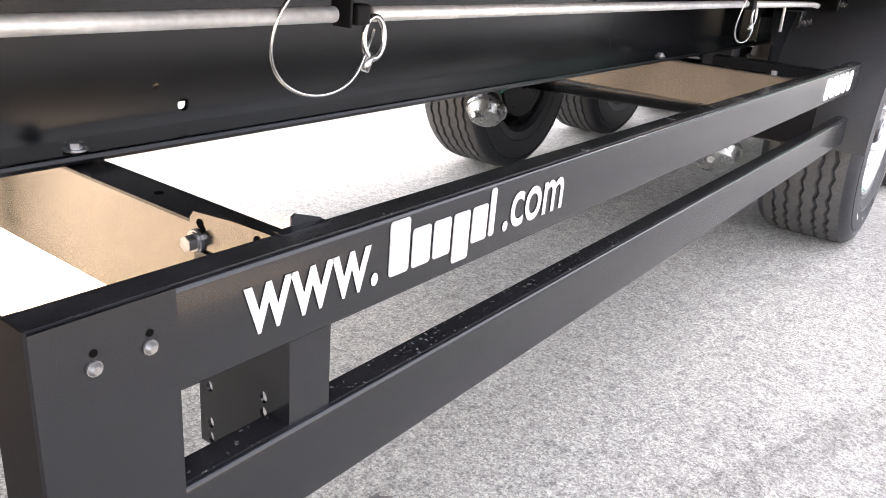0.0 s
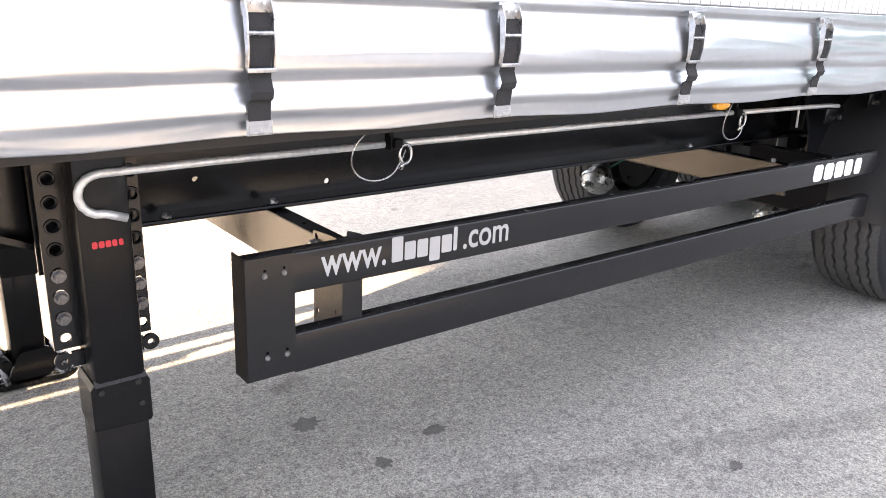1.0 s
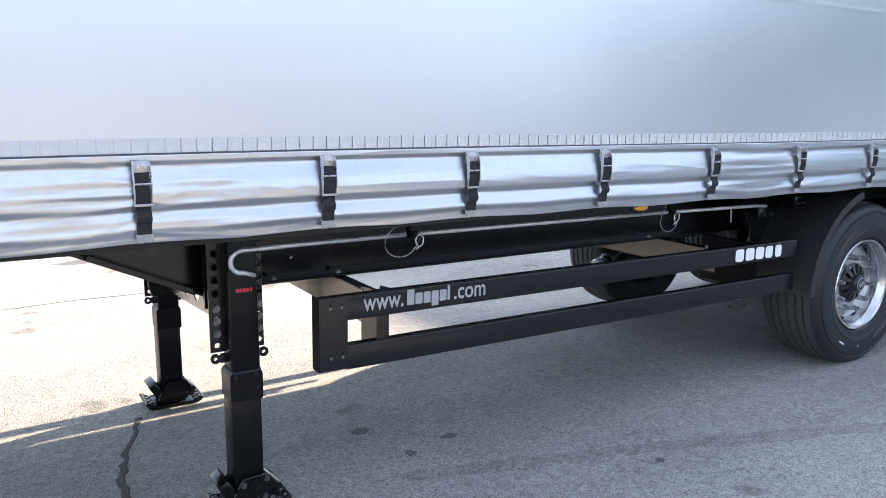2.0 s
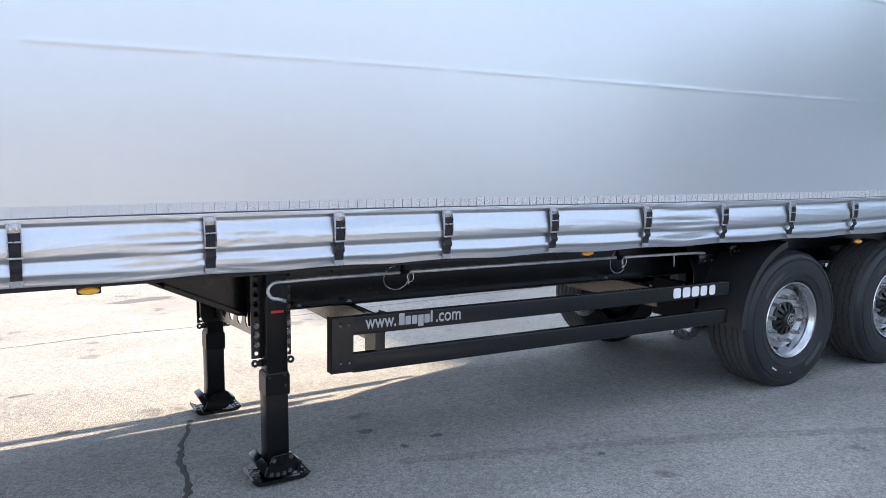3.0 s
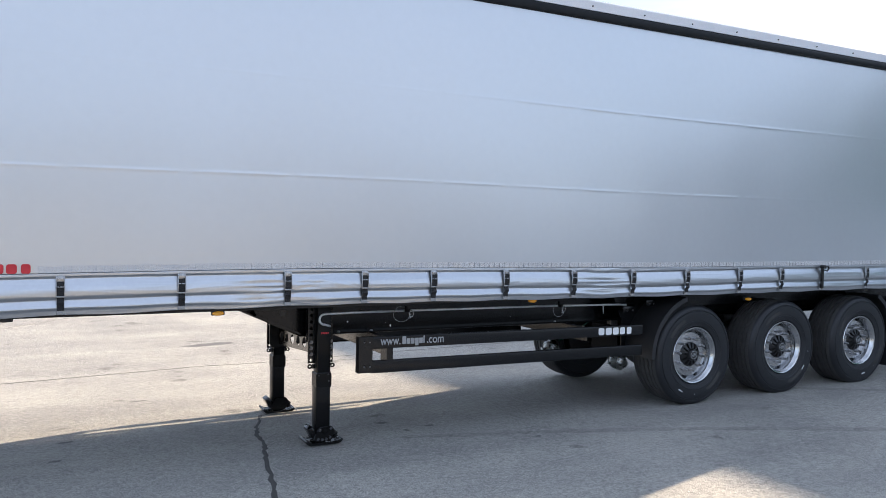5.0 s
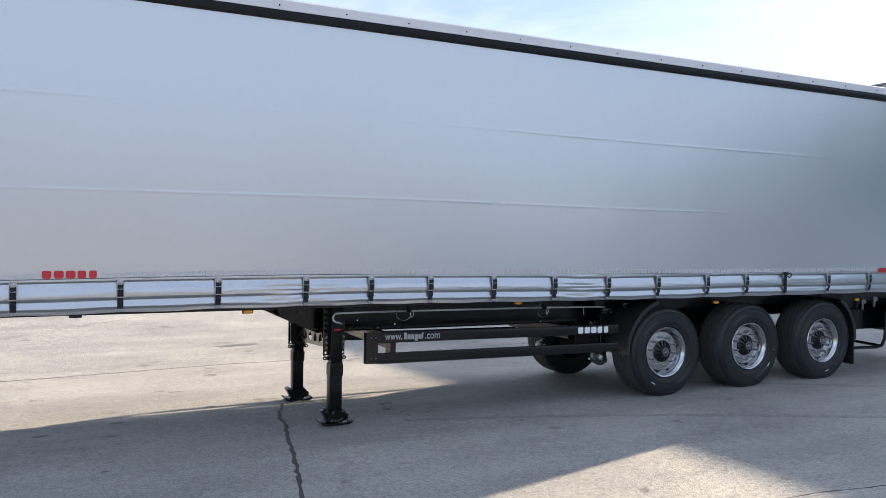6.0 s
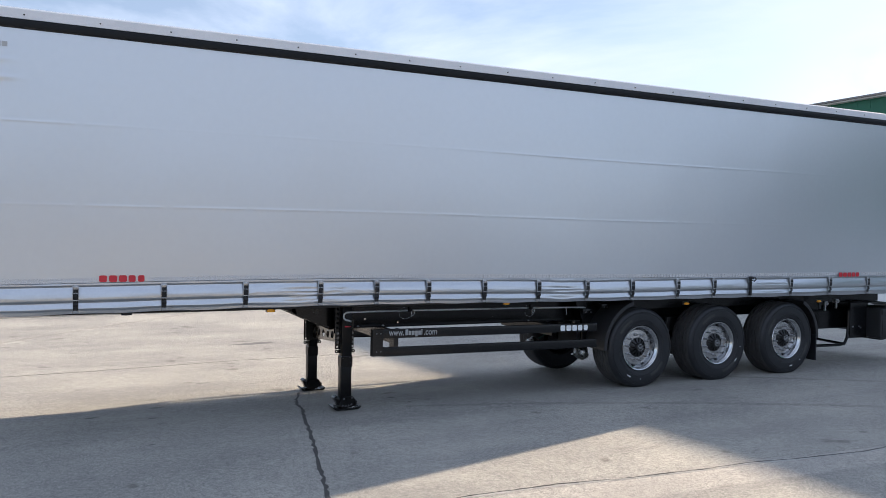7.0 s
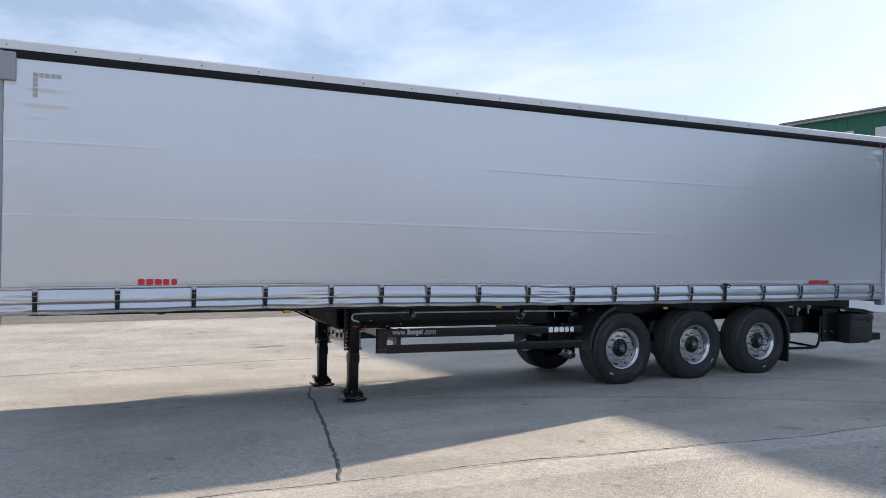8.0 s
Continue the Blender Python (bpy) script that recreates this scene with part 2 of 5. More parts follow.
# ---- mesh helpers ----
def empty(name, label, category, at=(0, 0, 0), group="", kind=""):
    ob = new(name)
    ob.location = at
    return tagged(ob, label, category, group, kind)


def link(name, mesh, parent=None, at=None, label=""):
    ob = new(name, mesh)
    if parent:
        ob.parent = parent
    if at is not None:
        ob.matrix_basis = at if isinstance(at, Matrix) else Matrix.Translation(at)
    if label:
        ob["label"] = label
    return ob


def mesh_of(name, bm, material, smooth=False):
    bmesh.ops.recalc_face_normals(bm, faces=bm.faces)
    me = bpy.data.meshes.new(name)
    bm.to_mesh(me)
    bm.free()
    for m in material if isinstance(material, (list, tuple)) else [material]:
        me.materials.append(m)
    if smooth:
        me.polygons.foreach_set("use_smooth", [True] * len(me.polygons))
        if smooth != "all":
            me.set_sharp_from_angle(angle=radians(35))
    return me


def part(name, bm, material, parent=None, label="", at=None, smooth=False):
    return link(name, mesh_of(name, bm, material, smooth), parent, at, label)


def box(bm, x0, x1, y0, y1, z0, z1, bevel=0.0, turn=None):
    got = bmesh.ops.create_cube(bm, size=1.0)
    m = Matrix.Translation(((x0 + x1) / 2, (y0 + y1) / 2, (z0 + z1) / 2)) @ (turn or Matrix()) @ Matrix.Diagonal((x1 - x0, y1 - y0, z1 - z0, 1))
    bmesh.ops.transform(bm, matrix=m, verts=got["verts"])
    if bevel:
        edges = {e for v in got["verts"] for e in v.link_edges}
        bmesh.ops.bevel(bm, geom=list(edges), offset=bevel, segments=2, affect="EDGES", profile=0.5)
    return bm


def prism(bm, outline, axis, a, b, bevel=0.0):
    """A flat outline of (u, v) pushed along an axis from a to b."""
    def put(u, v, w):
        return {"x": (w, u, v), "y": (u, w, v), "z": (u, v, w)}[axis]
    low = [bm.verts.new(put(u, v, a)) for u, v in outline]
    top = [bm.verts.new(put(u, v, b)) for u, v in outline]
    faces = [bm.faces.new(low), bm.faces.new(top[::-1])]
    for i in range(len(outline)):
        j = (i + 1) % len(outline)
        faces.append(bm.faces.new((low[i], low[j], top[j], top[i])))
    if bevel:
        edges = list({e for f in faces[:2] for e in f.edges})
        bmesh.ops.bevel(bm, geom=edges, offset=bevel, segments=1, affect="EDGES")
    return bm


def cyl(bm, p, q, r, seg=16, r2=None):
    p, q = Vector(p), Vector(q)
    m = Matrix.Translation((p + q) / 2) @ (q - p).to_track_quat("Z", "Y").to_matrix().to_4x4()
    bmesh.ops.create_cone(bm, cap_ends=True, segments=seg, radius1=r, radius2=r if r2 is None else r2, depth=(q - p).length, matrix=m)
    return bm


def tube(bm, pts, r, seg=10, closed=False):
    pts = [Vector(p) for p in pts]
    rings, up = [], None
    n = len(pts)
    for i, p in enumerate(pts):
        a, b = (pts[i - 1], pts[(i + 1) % n]) if closed else (pts[max(i - 1, 0)], pts[min(i + 1, n - 1)])
        d = (b - a).normalized()
        if up is None:
            up = d.orthogonal().normalized()
        up = (up - d * up.dot(d)).normalized()
        side = d.cross(up)
        rings.append([bm.verts.new(p + r * (math.cos(k) * up + math.sin(k) * side)) for k in [2 * math.pi * s / seg for s in range(seg)]])
    for i in range(n if closed else n - 1):
        a, b = rings[i], rings[(i + 1) % n]
        for s in range(seg):
            bm.faces.new((a[s], a[(s + 1) % seg], b[(s + 1) % seg], b[s]))
    if not closed:
        bm.faces.new(rings[0][::-1])
        bm.faces.new(rings[-1])
    return bm


def lathe(bm, profile, seg=48, closed=True):
    """(radius, y) outline turned round the y axis."""
    rings = [[bm.verts.new((r * math.cos(2 * math.pi * s / seg), y, r * math.sin(2 * math.pi * s / seg))) for s in range(seg)] for r, y in profile]
    n = len(profile)
    for i in range(n if closed else n - 1):
        a, b = rings[i], rings[(i + 1) % n]
        for s in range(seg):
            bm.faces.new((a[s], a[(s + 1) % seg], b[(s + 1) % seg], b[s]))
    return bm


def holed(bm, u0, u1, v0, v1, hu, hv, ru, rv, axis, a, b, seg=16):
    """A rectangular plate cell with one oval hole through it."""
    def put(u, v, w):
        return {"x": (w, u, v), "y": (u, w, v), "z": (u, v, w)}[axis]
    rim, out = [], []
    for s in range(seg):
        k = 2 * math.pi * (s + 0.5) / seg
        c, d = math.cos(k), math.sin(k)
        rim.append((hu + ru * c, hv + rv * d))
        reach = min((u1 - hu if c > 0 else hu - u0) / max(abs(c), 1e-6), (v1 - hv if d > 0 else hv - v0) / max(abs(d), 1e-6))
        out.append((hu + reach * c, hv + reach * d))
    for cu, cv in ((u0, v0), (u1, v0), (u1, v1), (u0, v1)):
        i = min(range(seg), key=lambda k: (out[k][0] - cu) ** 2 + (out[k][1] - cv) ** 2)
        out[i] = (cu, cv)
    grid = [[bm.verts.new(put(*q, w)) for q in ring] for w in (a, b) for ring in (rim, out)]
    for s in range(seg):
        t = (s + 1) % seg
        bm.faces.new((grid[0][s], grid[0][t], grid[1][t], grid[1][s]))
        bm.faces.new((grid[2][s], grid[3][s], grid[3][t], grid[2][t]))
        bm.faces.new((grid[0][s], grid[2][s], grid[2][t], grid[0][t]))
        bm.faces.new((grid[1][s], grid[1][t], grid[3][t], grid[3][s]))
    return bm


def lettering(name, text, x0, x1, z0, height, y, parent, material, depth=0.0012):
    """Bold condensed letters on a face that looks towards -y, from x0 to x1."""
    cu = bpy.data.curves.new(name, "FONT")
    cu.body, cu.size, cu.extrude, cu.offset = text, 1.0, 0.0, 0.014
    ob = bpy.data.objects.new(name, cu)
    scene.collection.objects.link(ob)
    bpy.context.view_layer.update()
    me = bpy.data.meshes.new_from_object(ob.evaluated_get(bpy.context.evaluated_depsgraph_get()))
    bpy.data.objects.remove(ob)
    me.materials.clear()
    me.materials.append(material)
    xs = [v.co.x for v in me.vertices]
    low, wide, tall = min(xs), max(xs) - min(xs), max(v.co.y for v in me.vertices)
    for v in me.vertices:
        v.co = Vector((x0 + (v.co.x - low) / wide * (x1 - x0), y, z0 + v.co.y / tall * height))
    return link(name, me, parent)


# ---- ground ----
def lie(x, y):
    """Height of the yard, which falls gently away beyond the trailer."""
    c = 0.045 if y > 0.73 else 0.015
    return 0.006 * max(-8.0, min(10.0, x - 0.2)) - c * 4 * math.tanh((y - 0.73) / 4)


def spread(fine0, fine1, step, far):
    inner = list(np.arange(fine0, fine1 + 1e-6, step))
    grow, d, out0, out1 = 1.45, step, [], []
    a, b = fine0, fine1
    while b < far:
        d *= grow
        a, b = a - d, b + d
        out0.append(a)
        out1.append(b)
    return out0[::-1] + inner + out1


def build_ground():
    xs, ys = spread(-8, 12, 0.5, 900), spread(-10, 14, 0.5, 900)
    verts = [(x, y, lie(x, y)) for y in ys for x in xs]
    w = len(xs)
    faces = [(j * w + i, j * w + i + 1, (j + 1) * w + i + 1, (j + 1) * w + i) for j in range(len(ys) - 1) for i in range(w - 1)]
    me = bpy.data.meshes.new("ground")
    me.from_pydata(verts, [], faces)
    me.materials.append(M_GROUND)
    me.polygons.foreach_set("use_smooth", [True] * len(me.polygons))
    tagged(new("ground", me), "worn pale grey asphalt yard with stains and cracks", "ground", kind="structure")


build_ground()


def strip(name, pts, width, material, label, category, jag=0.02, steps=14, seed=3):
    """A crack or joint: a ragged narrow band lying on the yard."""
    rnd = random.Random(seed)
    path = []
    for a, b in zip(pts, pts[1:]):
        for s in range(steps):
            t = s / steps
            path.append((a[0] + (b[0] - a[0]) * t + rnd.uniform(-jag, jag), a[1] + (b[1] - a[1]) * t + rnd.uniform(-jag, jag) * 0.5))
    path.append(pts[-1])
    bm = bmesh.new()
    rows = []
    for i, (x, y) in enumerate(path):
        p, q = path[max(i - 1, 0)], path[min(i + 1, len(path) - 1)]
        d = Vector((q[0] - p[0], q[1] - p[1])).normalized()
        w = width * rnd.uniform(0.5, 1.0) / 2
        row = []
        for s, h in ((-1.0, 0.001), (-0.6, 0.004), (0.6, 0.004), (1.0, 0.001)):
            u, v = x - d.y * w * s, y + d.x * w * s
            row.append(bm.verts.new((u, v, lie(u, v) + h)))
        rows.append(row)
    for a, b in zip(rows, rows[1:]):
        for k in range(3):
            bm.faces.new((a[k], a[k + 1], b[k + 1], b[k]))
    return tagged(part(name, bm, material), label, category, kind="structure")


strip("ground_crack", [(0.06, 2.1), (-0.10, 1.62), (-0.17, 1.35), (-0.2, 0.95), (-0.29, 0.6), (-0.42, -0.15), (-0.54, -0.7), (-0.68, -1.35), (-0.78, -1.87), (-0.92, -2.33)],
      0.042, M_CRACK, "ragged dark tar-filled crack in the asphalt", "crack", 0.012, 7, 4)
def joint_y(x):
    """Where the wavy joint between the two asphalt lanes runs."""
    return float(np.interp(x, (-3.4, -1.69, 0.3, 1.13, 2.61, 3.64, 5.0, 8.5), (-2.2, -2.35, -2.38, -2.44, -2.61, -2.71, -2.75, -3.0))) + 0.022 * math.sin(2.9 * x) + 0.012 * math.sin(7.3 * x + 1)


strip("ground_joint", [(x, joint_y(x)) for x in np.arange(-3.4, 8.6, 0.25)],
      0.021, M_CRACK, "thin dark joint between two asphalt lanes", "joint", 0.010, 5, 7)
strip("ground_joint", [(-7.0, 5.8), (-3.7, 9.0), (-1.8, 11.1), (1.0, 14.0)],
      0.020, M_LINE, "thin dark paving joint crossing the yard", "joint", 0.012, 20, 11)
strip("ground_joint", [(-6.0, 5.1), (-2.4, 5.12), (0.1, 5.34), (0.7, 5.28), (4.0, 5.4), (12.0, 5.6)],
      0.022, M_LINE, "thin dark paving joint behind the trailer", "joint", 0.012, 20, 9)

for a, b, k in ((-1.9, -0.7, 31), (-0.5, 1.6, 32), (1.9, 3.2, 33), (3.6, 4.4, 34)):
    def edge(x):
        return (x, joint_y(x) - 0.020)
    strip("ground_joint", [edge(a + (b - a) * i / 4) for i in range(9)], 0.030, M_EDGE, "pale crumbled edge along the asphalt joint", "joint", 0.010, 4, k)

strip("tyre_mark", [(0.9, 0.66), (2.1, 0.26), (3.0, -0.09), (4.05, -0.58), (5.3, -1.26), (6.3, -1.9), (8.0, -3.2)], 0.15, M_TRACK, "faint dark tyre mark on the asphalt", "tyre mark", 0.006, 12, 21)
strip("tyre_mark", [(4.2, 1.35), (5.2, 0.88), (6.04, 0.37), (6.89, -0.21), (7.68, -0.87), (8.8, -1.95)], 0.15, M_TRACK, "faint dark tyre mark on the asphalt", "tyre mark", 0.006, 12, 22)


def build_dark_strip():
    """A darker strip of asphalt along the far side of the yard."""
    bm = bmesh.new()
    xs, ys = (-45, -26, -7.8, 1.2, 10.2, 35, 60), (13.45, 15, 17, 20, 26, 34, 44)
    rows = [[bm.verts.new((x, y, lie(x, y) + 0.005)) for x in xs] for y in ys]
    for a, b in zip(rows, rows[1:]):
        for i in range(len(xs) - 1):
            bm.faces.new((a[i], a[i + 1], b[i + 1], b[i]))
    tagged(part("road", bm, M_DARK_STRIP), "darker asphalt strip behind the trailer", "road", kind="structure")


build_dark_strip()


def stain(x, y, a, b, turn, seed):
    """A dark oil stain or dark streak with a ragged rim."""
    rnd = random.Random(seed)
    bm = bmesh.new()
    rim = []
    for k in range(22):
        t = 2 * math.pi * k / 22
        r = 1 + rnd.uniform(-0.28, 0.22)
        u, v = a * r * math.cos(t), b * r * math.sin(t)
        px, py = x + u * math.cos(turn) - v * math.sin(turn), y + u * math.sin(turn) + v * math.cos(turn)
        rim.append(bm.verts.new((px, py, lie(px, py) + 0.0025)))
    bm.faces.new(rim)
    tagged(part("stain_or_streak", bm, M_STAIN), "dark oil stain or dark streak on the asphalt", "stain", kind="structure")


# the 0.42 by 0.15 entry is a long dark streak, the rest are spots
for k, (x, y, a, b, t) in enumerate(((0.95, 1.24, 0.055, 0.045, 0.3), (1.29, 0.93, 0.045, 0.03, 0.0), (1.03, 0.865, 0.028, 0.035, 0.0), (1.95, 0.17, 0.03, 0.02, 0.0),
                                     (-0.68, 2.30, 0.05, 0.03, 0.0), (-2.31, 1.56, 0.07, 0.04, 0.2), (-1.64, 1.86, 0.07, 0.03, 0.1), (0.58, 7.25, 0.42, 0.15, 0.10), (-0.9, 3.4, 0.10, 0.03, 0.1), (-1.72, 1.25, 0.05, 0.03, 0.0), (-2.26, -1.69, 0.035, 0.02, 0.4), (-1.83, 0.07, 0.03, 0.018, 0.0))):
    stain(x, y, a, b, t, 40 + k)

# ---- the trailer ----
X0, X1, Y0, Y1 = -3.52, 9.33, 0.42, 2.72
STRAPS = [-3.215, -2.462, -1.707, -0.946, -0.184, 0.427, 1.036, 1.729, 2.457, 3.141, 3.838, 4.565, 5.197, 5.838, 6.628, 7.415, 8.248, 9.075]
trailer = empty("semi_trailer", "long silver curtain-sided semi-trailer standing on black landing legs", "trailer", (0, 0, 0))

SEAMS = (2.140, 2.875)


def arch(x):
    """The unladen frame is bowed up a little behind the neck."""
    return 0.036 * math.exp(-((x + 0.2) / 2.8) ** 2)


def roof_line(x):
    """The roof runs straight over the bowed frame."""
    return 0.030


def sweep(bm, outline, x0, x1, n=60, bow=arch):
    """An outline of (y, z) drawn along the bowed body."""
    rings = [[bm.verts.new((x, y, z + bow(x))) for y, z in outline] for x in np.linspace(x0, x1, n)]
    m = len(outline)
    for a, b in zip(rings, rings[1:]):
        for k in range(m):
            bm.faces.new((a[k], a[(k + 1) % m], b[(k + 1) % m], b[k]))
    bm.faces.new(rings[0][::-1])
    bm.faces.new(rings[-1])
    return bm


def near_strap(x):
    return min(abs(x - s) for s in STRAPS)


def seam_weight(x, k):
    """How clearly a welded seam stands out: the lower one fades to the rear, the upper one shows in its middle."""
    return float(np.interp(x, (-3.5, 4.2, 6.6), (0.52, 0.62, 0.25)) if k == 0 else np.interp(x, (-3.5, -2.4, -1.4, 1.2, 2.6, 5.4, 6.8), (0.6, 0.6, 0.25, 0.3, 1.0, 0.9, 0.25)))


def curtain_push(x, z):
    """How far the curtain stands out towards the yard."""
    d = 0.007 * noise.noise((x * 0.55, z * 0.7, 1.3)) + 0.003 * noise.noise((x * 1.7, z * 1.1, 7.1))
    for k, s in enumerate(SEAMS):
        seg = noise.noise((x * 1.3, k * 9.0, 2.2))
        cut = min(1.0, max(0.1, (near_strap(x - 0.03) - 0.02) * 22))
        d += seam_weight(x, k) * (0.0017 + 0.0014 * seg) * cut * math.exp(-((z - s - 0.006 * noise.noise((x * 0.4, k, 0))) / 0.011) ** 2)
    for e, w in ((X0, 0.22), (X1, 0.3)):
        a = max(0.0, 1 - abs(x - e) / w)
        d += a * a * 0.0035 * math.sin(z * 27 + 3 * noise.noise((x * 3, z * 2, 5))) * (0.5 + noise.noise((z * 1.7, 3, 3)))
    for px, pz, w, h, a in ((-3.16, 3.395, 0.16, 0.022, 0.006), (-3.15, 3.24, 0.17, 0.022, 0.0075), (-3.22, 3.115, 0.08, 0.02, 0.003), (-3.44, 3.44, 0.06, 0.02, 0.004), (-3.42, 2.62, 0.07, 0.02, 0.003),
                            (9.20, 3.56, 0.12, 0.05, 0.007), (9.10, 3.48, 0.14, 0.025, 0.004), (9.24, 3.38, 0.05, 0.09, 0.005)):
        if abs(x - px) < 3 * w:
            d += a * math.exp(-((x - px) / w) ** 2 - ((z - pz) / h) ** 2)
    return d


def fold_profile(*tilts):
    """Depth of the hem from its top to its foot, summed from its lean in degrees (positive: faces the sky)."""
    z = np.linspace(1.446, 1.136, 311)
    lean = np.interp(-z, [-t[0] for t in tilts], [t[1] for t in tilts])
    d = np.cumsum(np.tan(np.radians(lean))) * 0.001
    return z, d - np.linspace(d[0], d[-1] + 0.012, len(d))


LONG_FOLDS = fold_profile((1.446, -3), (1.407, -4), (1.402, -40), (1.392, -40), (1.386, 6), (1.370, 16), (1.335, 10), (1.300, 0), (1.275, -12), (1.263, -38),
                          (1.250, -42), (1.243, 4), (1.232, 17), (1.206, 13), (1.198, 0), (1.191, -36), (1.181, -38), (1.172, -16), (1.136, -14))[1]
TIGHT_FOLDS = fold_profile((1.446, -4), (1.405, -8), (1.388, -26), (1.374, 10), (1.350, 15), (1.330, -20), (1.312, 12), (1.296, -24), (1.276, 12),
                           (1.256, -26), (1.238, 12), (1.216, -20), (1.196, 15), (1.176, -18), (1.136, -26))[1]
CRUMPLED = ((-0.40, 0.20, 0.8), (2.80, 0.24, 0.8), (-3.40, 0.15, 0.8), (6.25, 0.30, 0.4), (0.0, 0.12, 0.4))
# creases drawn together at a strap: strap, side, height, depth
GATHERS = ((-0.184, -1, 1.305, 1.0), (-0.184, 1, 1.215, 0.8), (0.427, -1, 1.21, 0.4), (2.457, 1, 1.30, 0.55), (3.141, -1, 1.27, 0.55), (-0.946, 1, 1.22, 0.35), (-3.215, -1, 1.30, 0.8), (6.628, -1, 1.26, 0.5), (1.729, 1, 1.25, 0.3))


def hem_push(x, z):
    """Long horizontal folds of the hem, crumpled in places, with creases that fan out from the strap feet."""
    drift = 0.012 * noise.noise((x * 0.45, 0.0, 4.0)) + 0.004 * noise.noise((x * 1.1, z * 1.0, 1.0))
    amp = 1.0 + 0.4 * noise.noise((x * 0.7, 3.0, 0.0))
    u = min(max((1.446 - z - drift) / 0.31, 0.0), 1.0) * 310
    k = min(int(u), 309)
    u -= k
    tight = min(1.0, sum(a * math.exp(-((x - c) / w) ** 2) for c, w, a in CRUMPLED))
    d = (LONG_FOLDS[k] * (1 - u) + LONG_FOLDS[k + 1] * u) * (1 - tight) + (TIGHT_FOLDS[k] * (1 - u) + TIGHT_FOLDS[k + 1] * u) * tight
    crease = 1.0 - abs(noise.noise((x * 1.6 + 5.0, z * 26.0 + 0.8 * noise.noise((x * 1.3, 0, 0)), 3.0)))
    d = 0.009 + d * amp + 0.0010 * crease ** 4 + 0.0004 * noise.noise((x * 0.9, z * 46.0, 8.0))
    if tight > 0.02:
        d += tight * (0.0034 * noise.noise((x * 1.4, z * 26.0 + 1.2 * x, 2.0)) + 0.0012 * noise.noise((x * 3.0, z * 52.0, 6.0)))
    for c, side, h, depth in GATHERS:
        a = (x - c) * side
        if 0.0 < a < 0.75:
            v = (z - h) / (0.10 + 0.5 * a)
            ridge = 1.0 - abs(noise.noise((v * 3.4, a * 1.3, c))) * 2.0
            d += 0.0052 * depth * ridge * math.exp(-(a / 0.34) ** 2 - (v / 0.75) ** 2) * min(1.0, a / 0.04)
    i = min(range(len(STRAPS)), key=lambda n: abs(x - STRAPS[n]))
    a = abs(x - STRAPS[i])
    if a < 0.4:
        fan = math.atan2(z - 1.20, a + 0.05)
        d += 0.0003 * math.exp(-((a - 0.05) / 0.16) ** 2) * math.sin(13.0 * fan + 1.7 * i) * math.exp(-((z - 1.22) / 0.075) ** 2)
        d -= 0.0007 * math.exp(-(a / 0.05) ** 2)
    return d


def sheet(name, xs, zs, push, y, material, label, hang=None):
    verts = [(x, y - push(x, z), z + arch(x) * (1.0 if z < 1.5 else 0.35 + 0.65 * abs(z - 2.6) / 1.1) + (hang(x) * max(0.0, 1 - (z - zs[0]) / 0.12) if hang else 0)) for z in zs for x in xs]
    w = len(xs)
    faces = [(j * w + i, j * w + i + 1, (j + 1) * w + i + 1, (j + 1) * w + i) for j in range(len(zs) - 1) for i in range(w - 1)]
    me = bpy.data.meshes.new(name)
    me.from_pydata(verts, [], faces)
    me.materials.append(material)
    me.polygons.foreach_set("use_smooth", [True] * len(me.polygons))
    ob = link(name, me, trailer, label=label)
    sol = ob.modifiers.new("thick", "SOLIDIFY")
    sol.thickness, sol.offset = 0.003, -1.0
    return ob


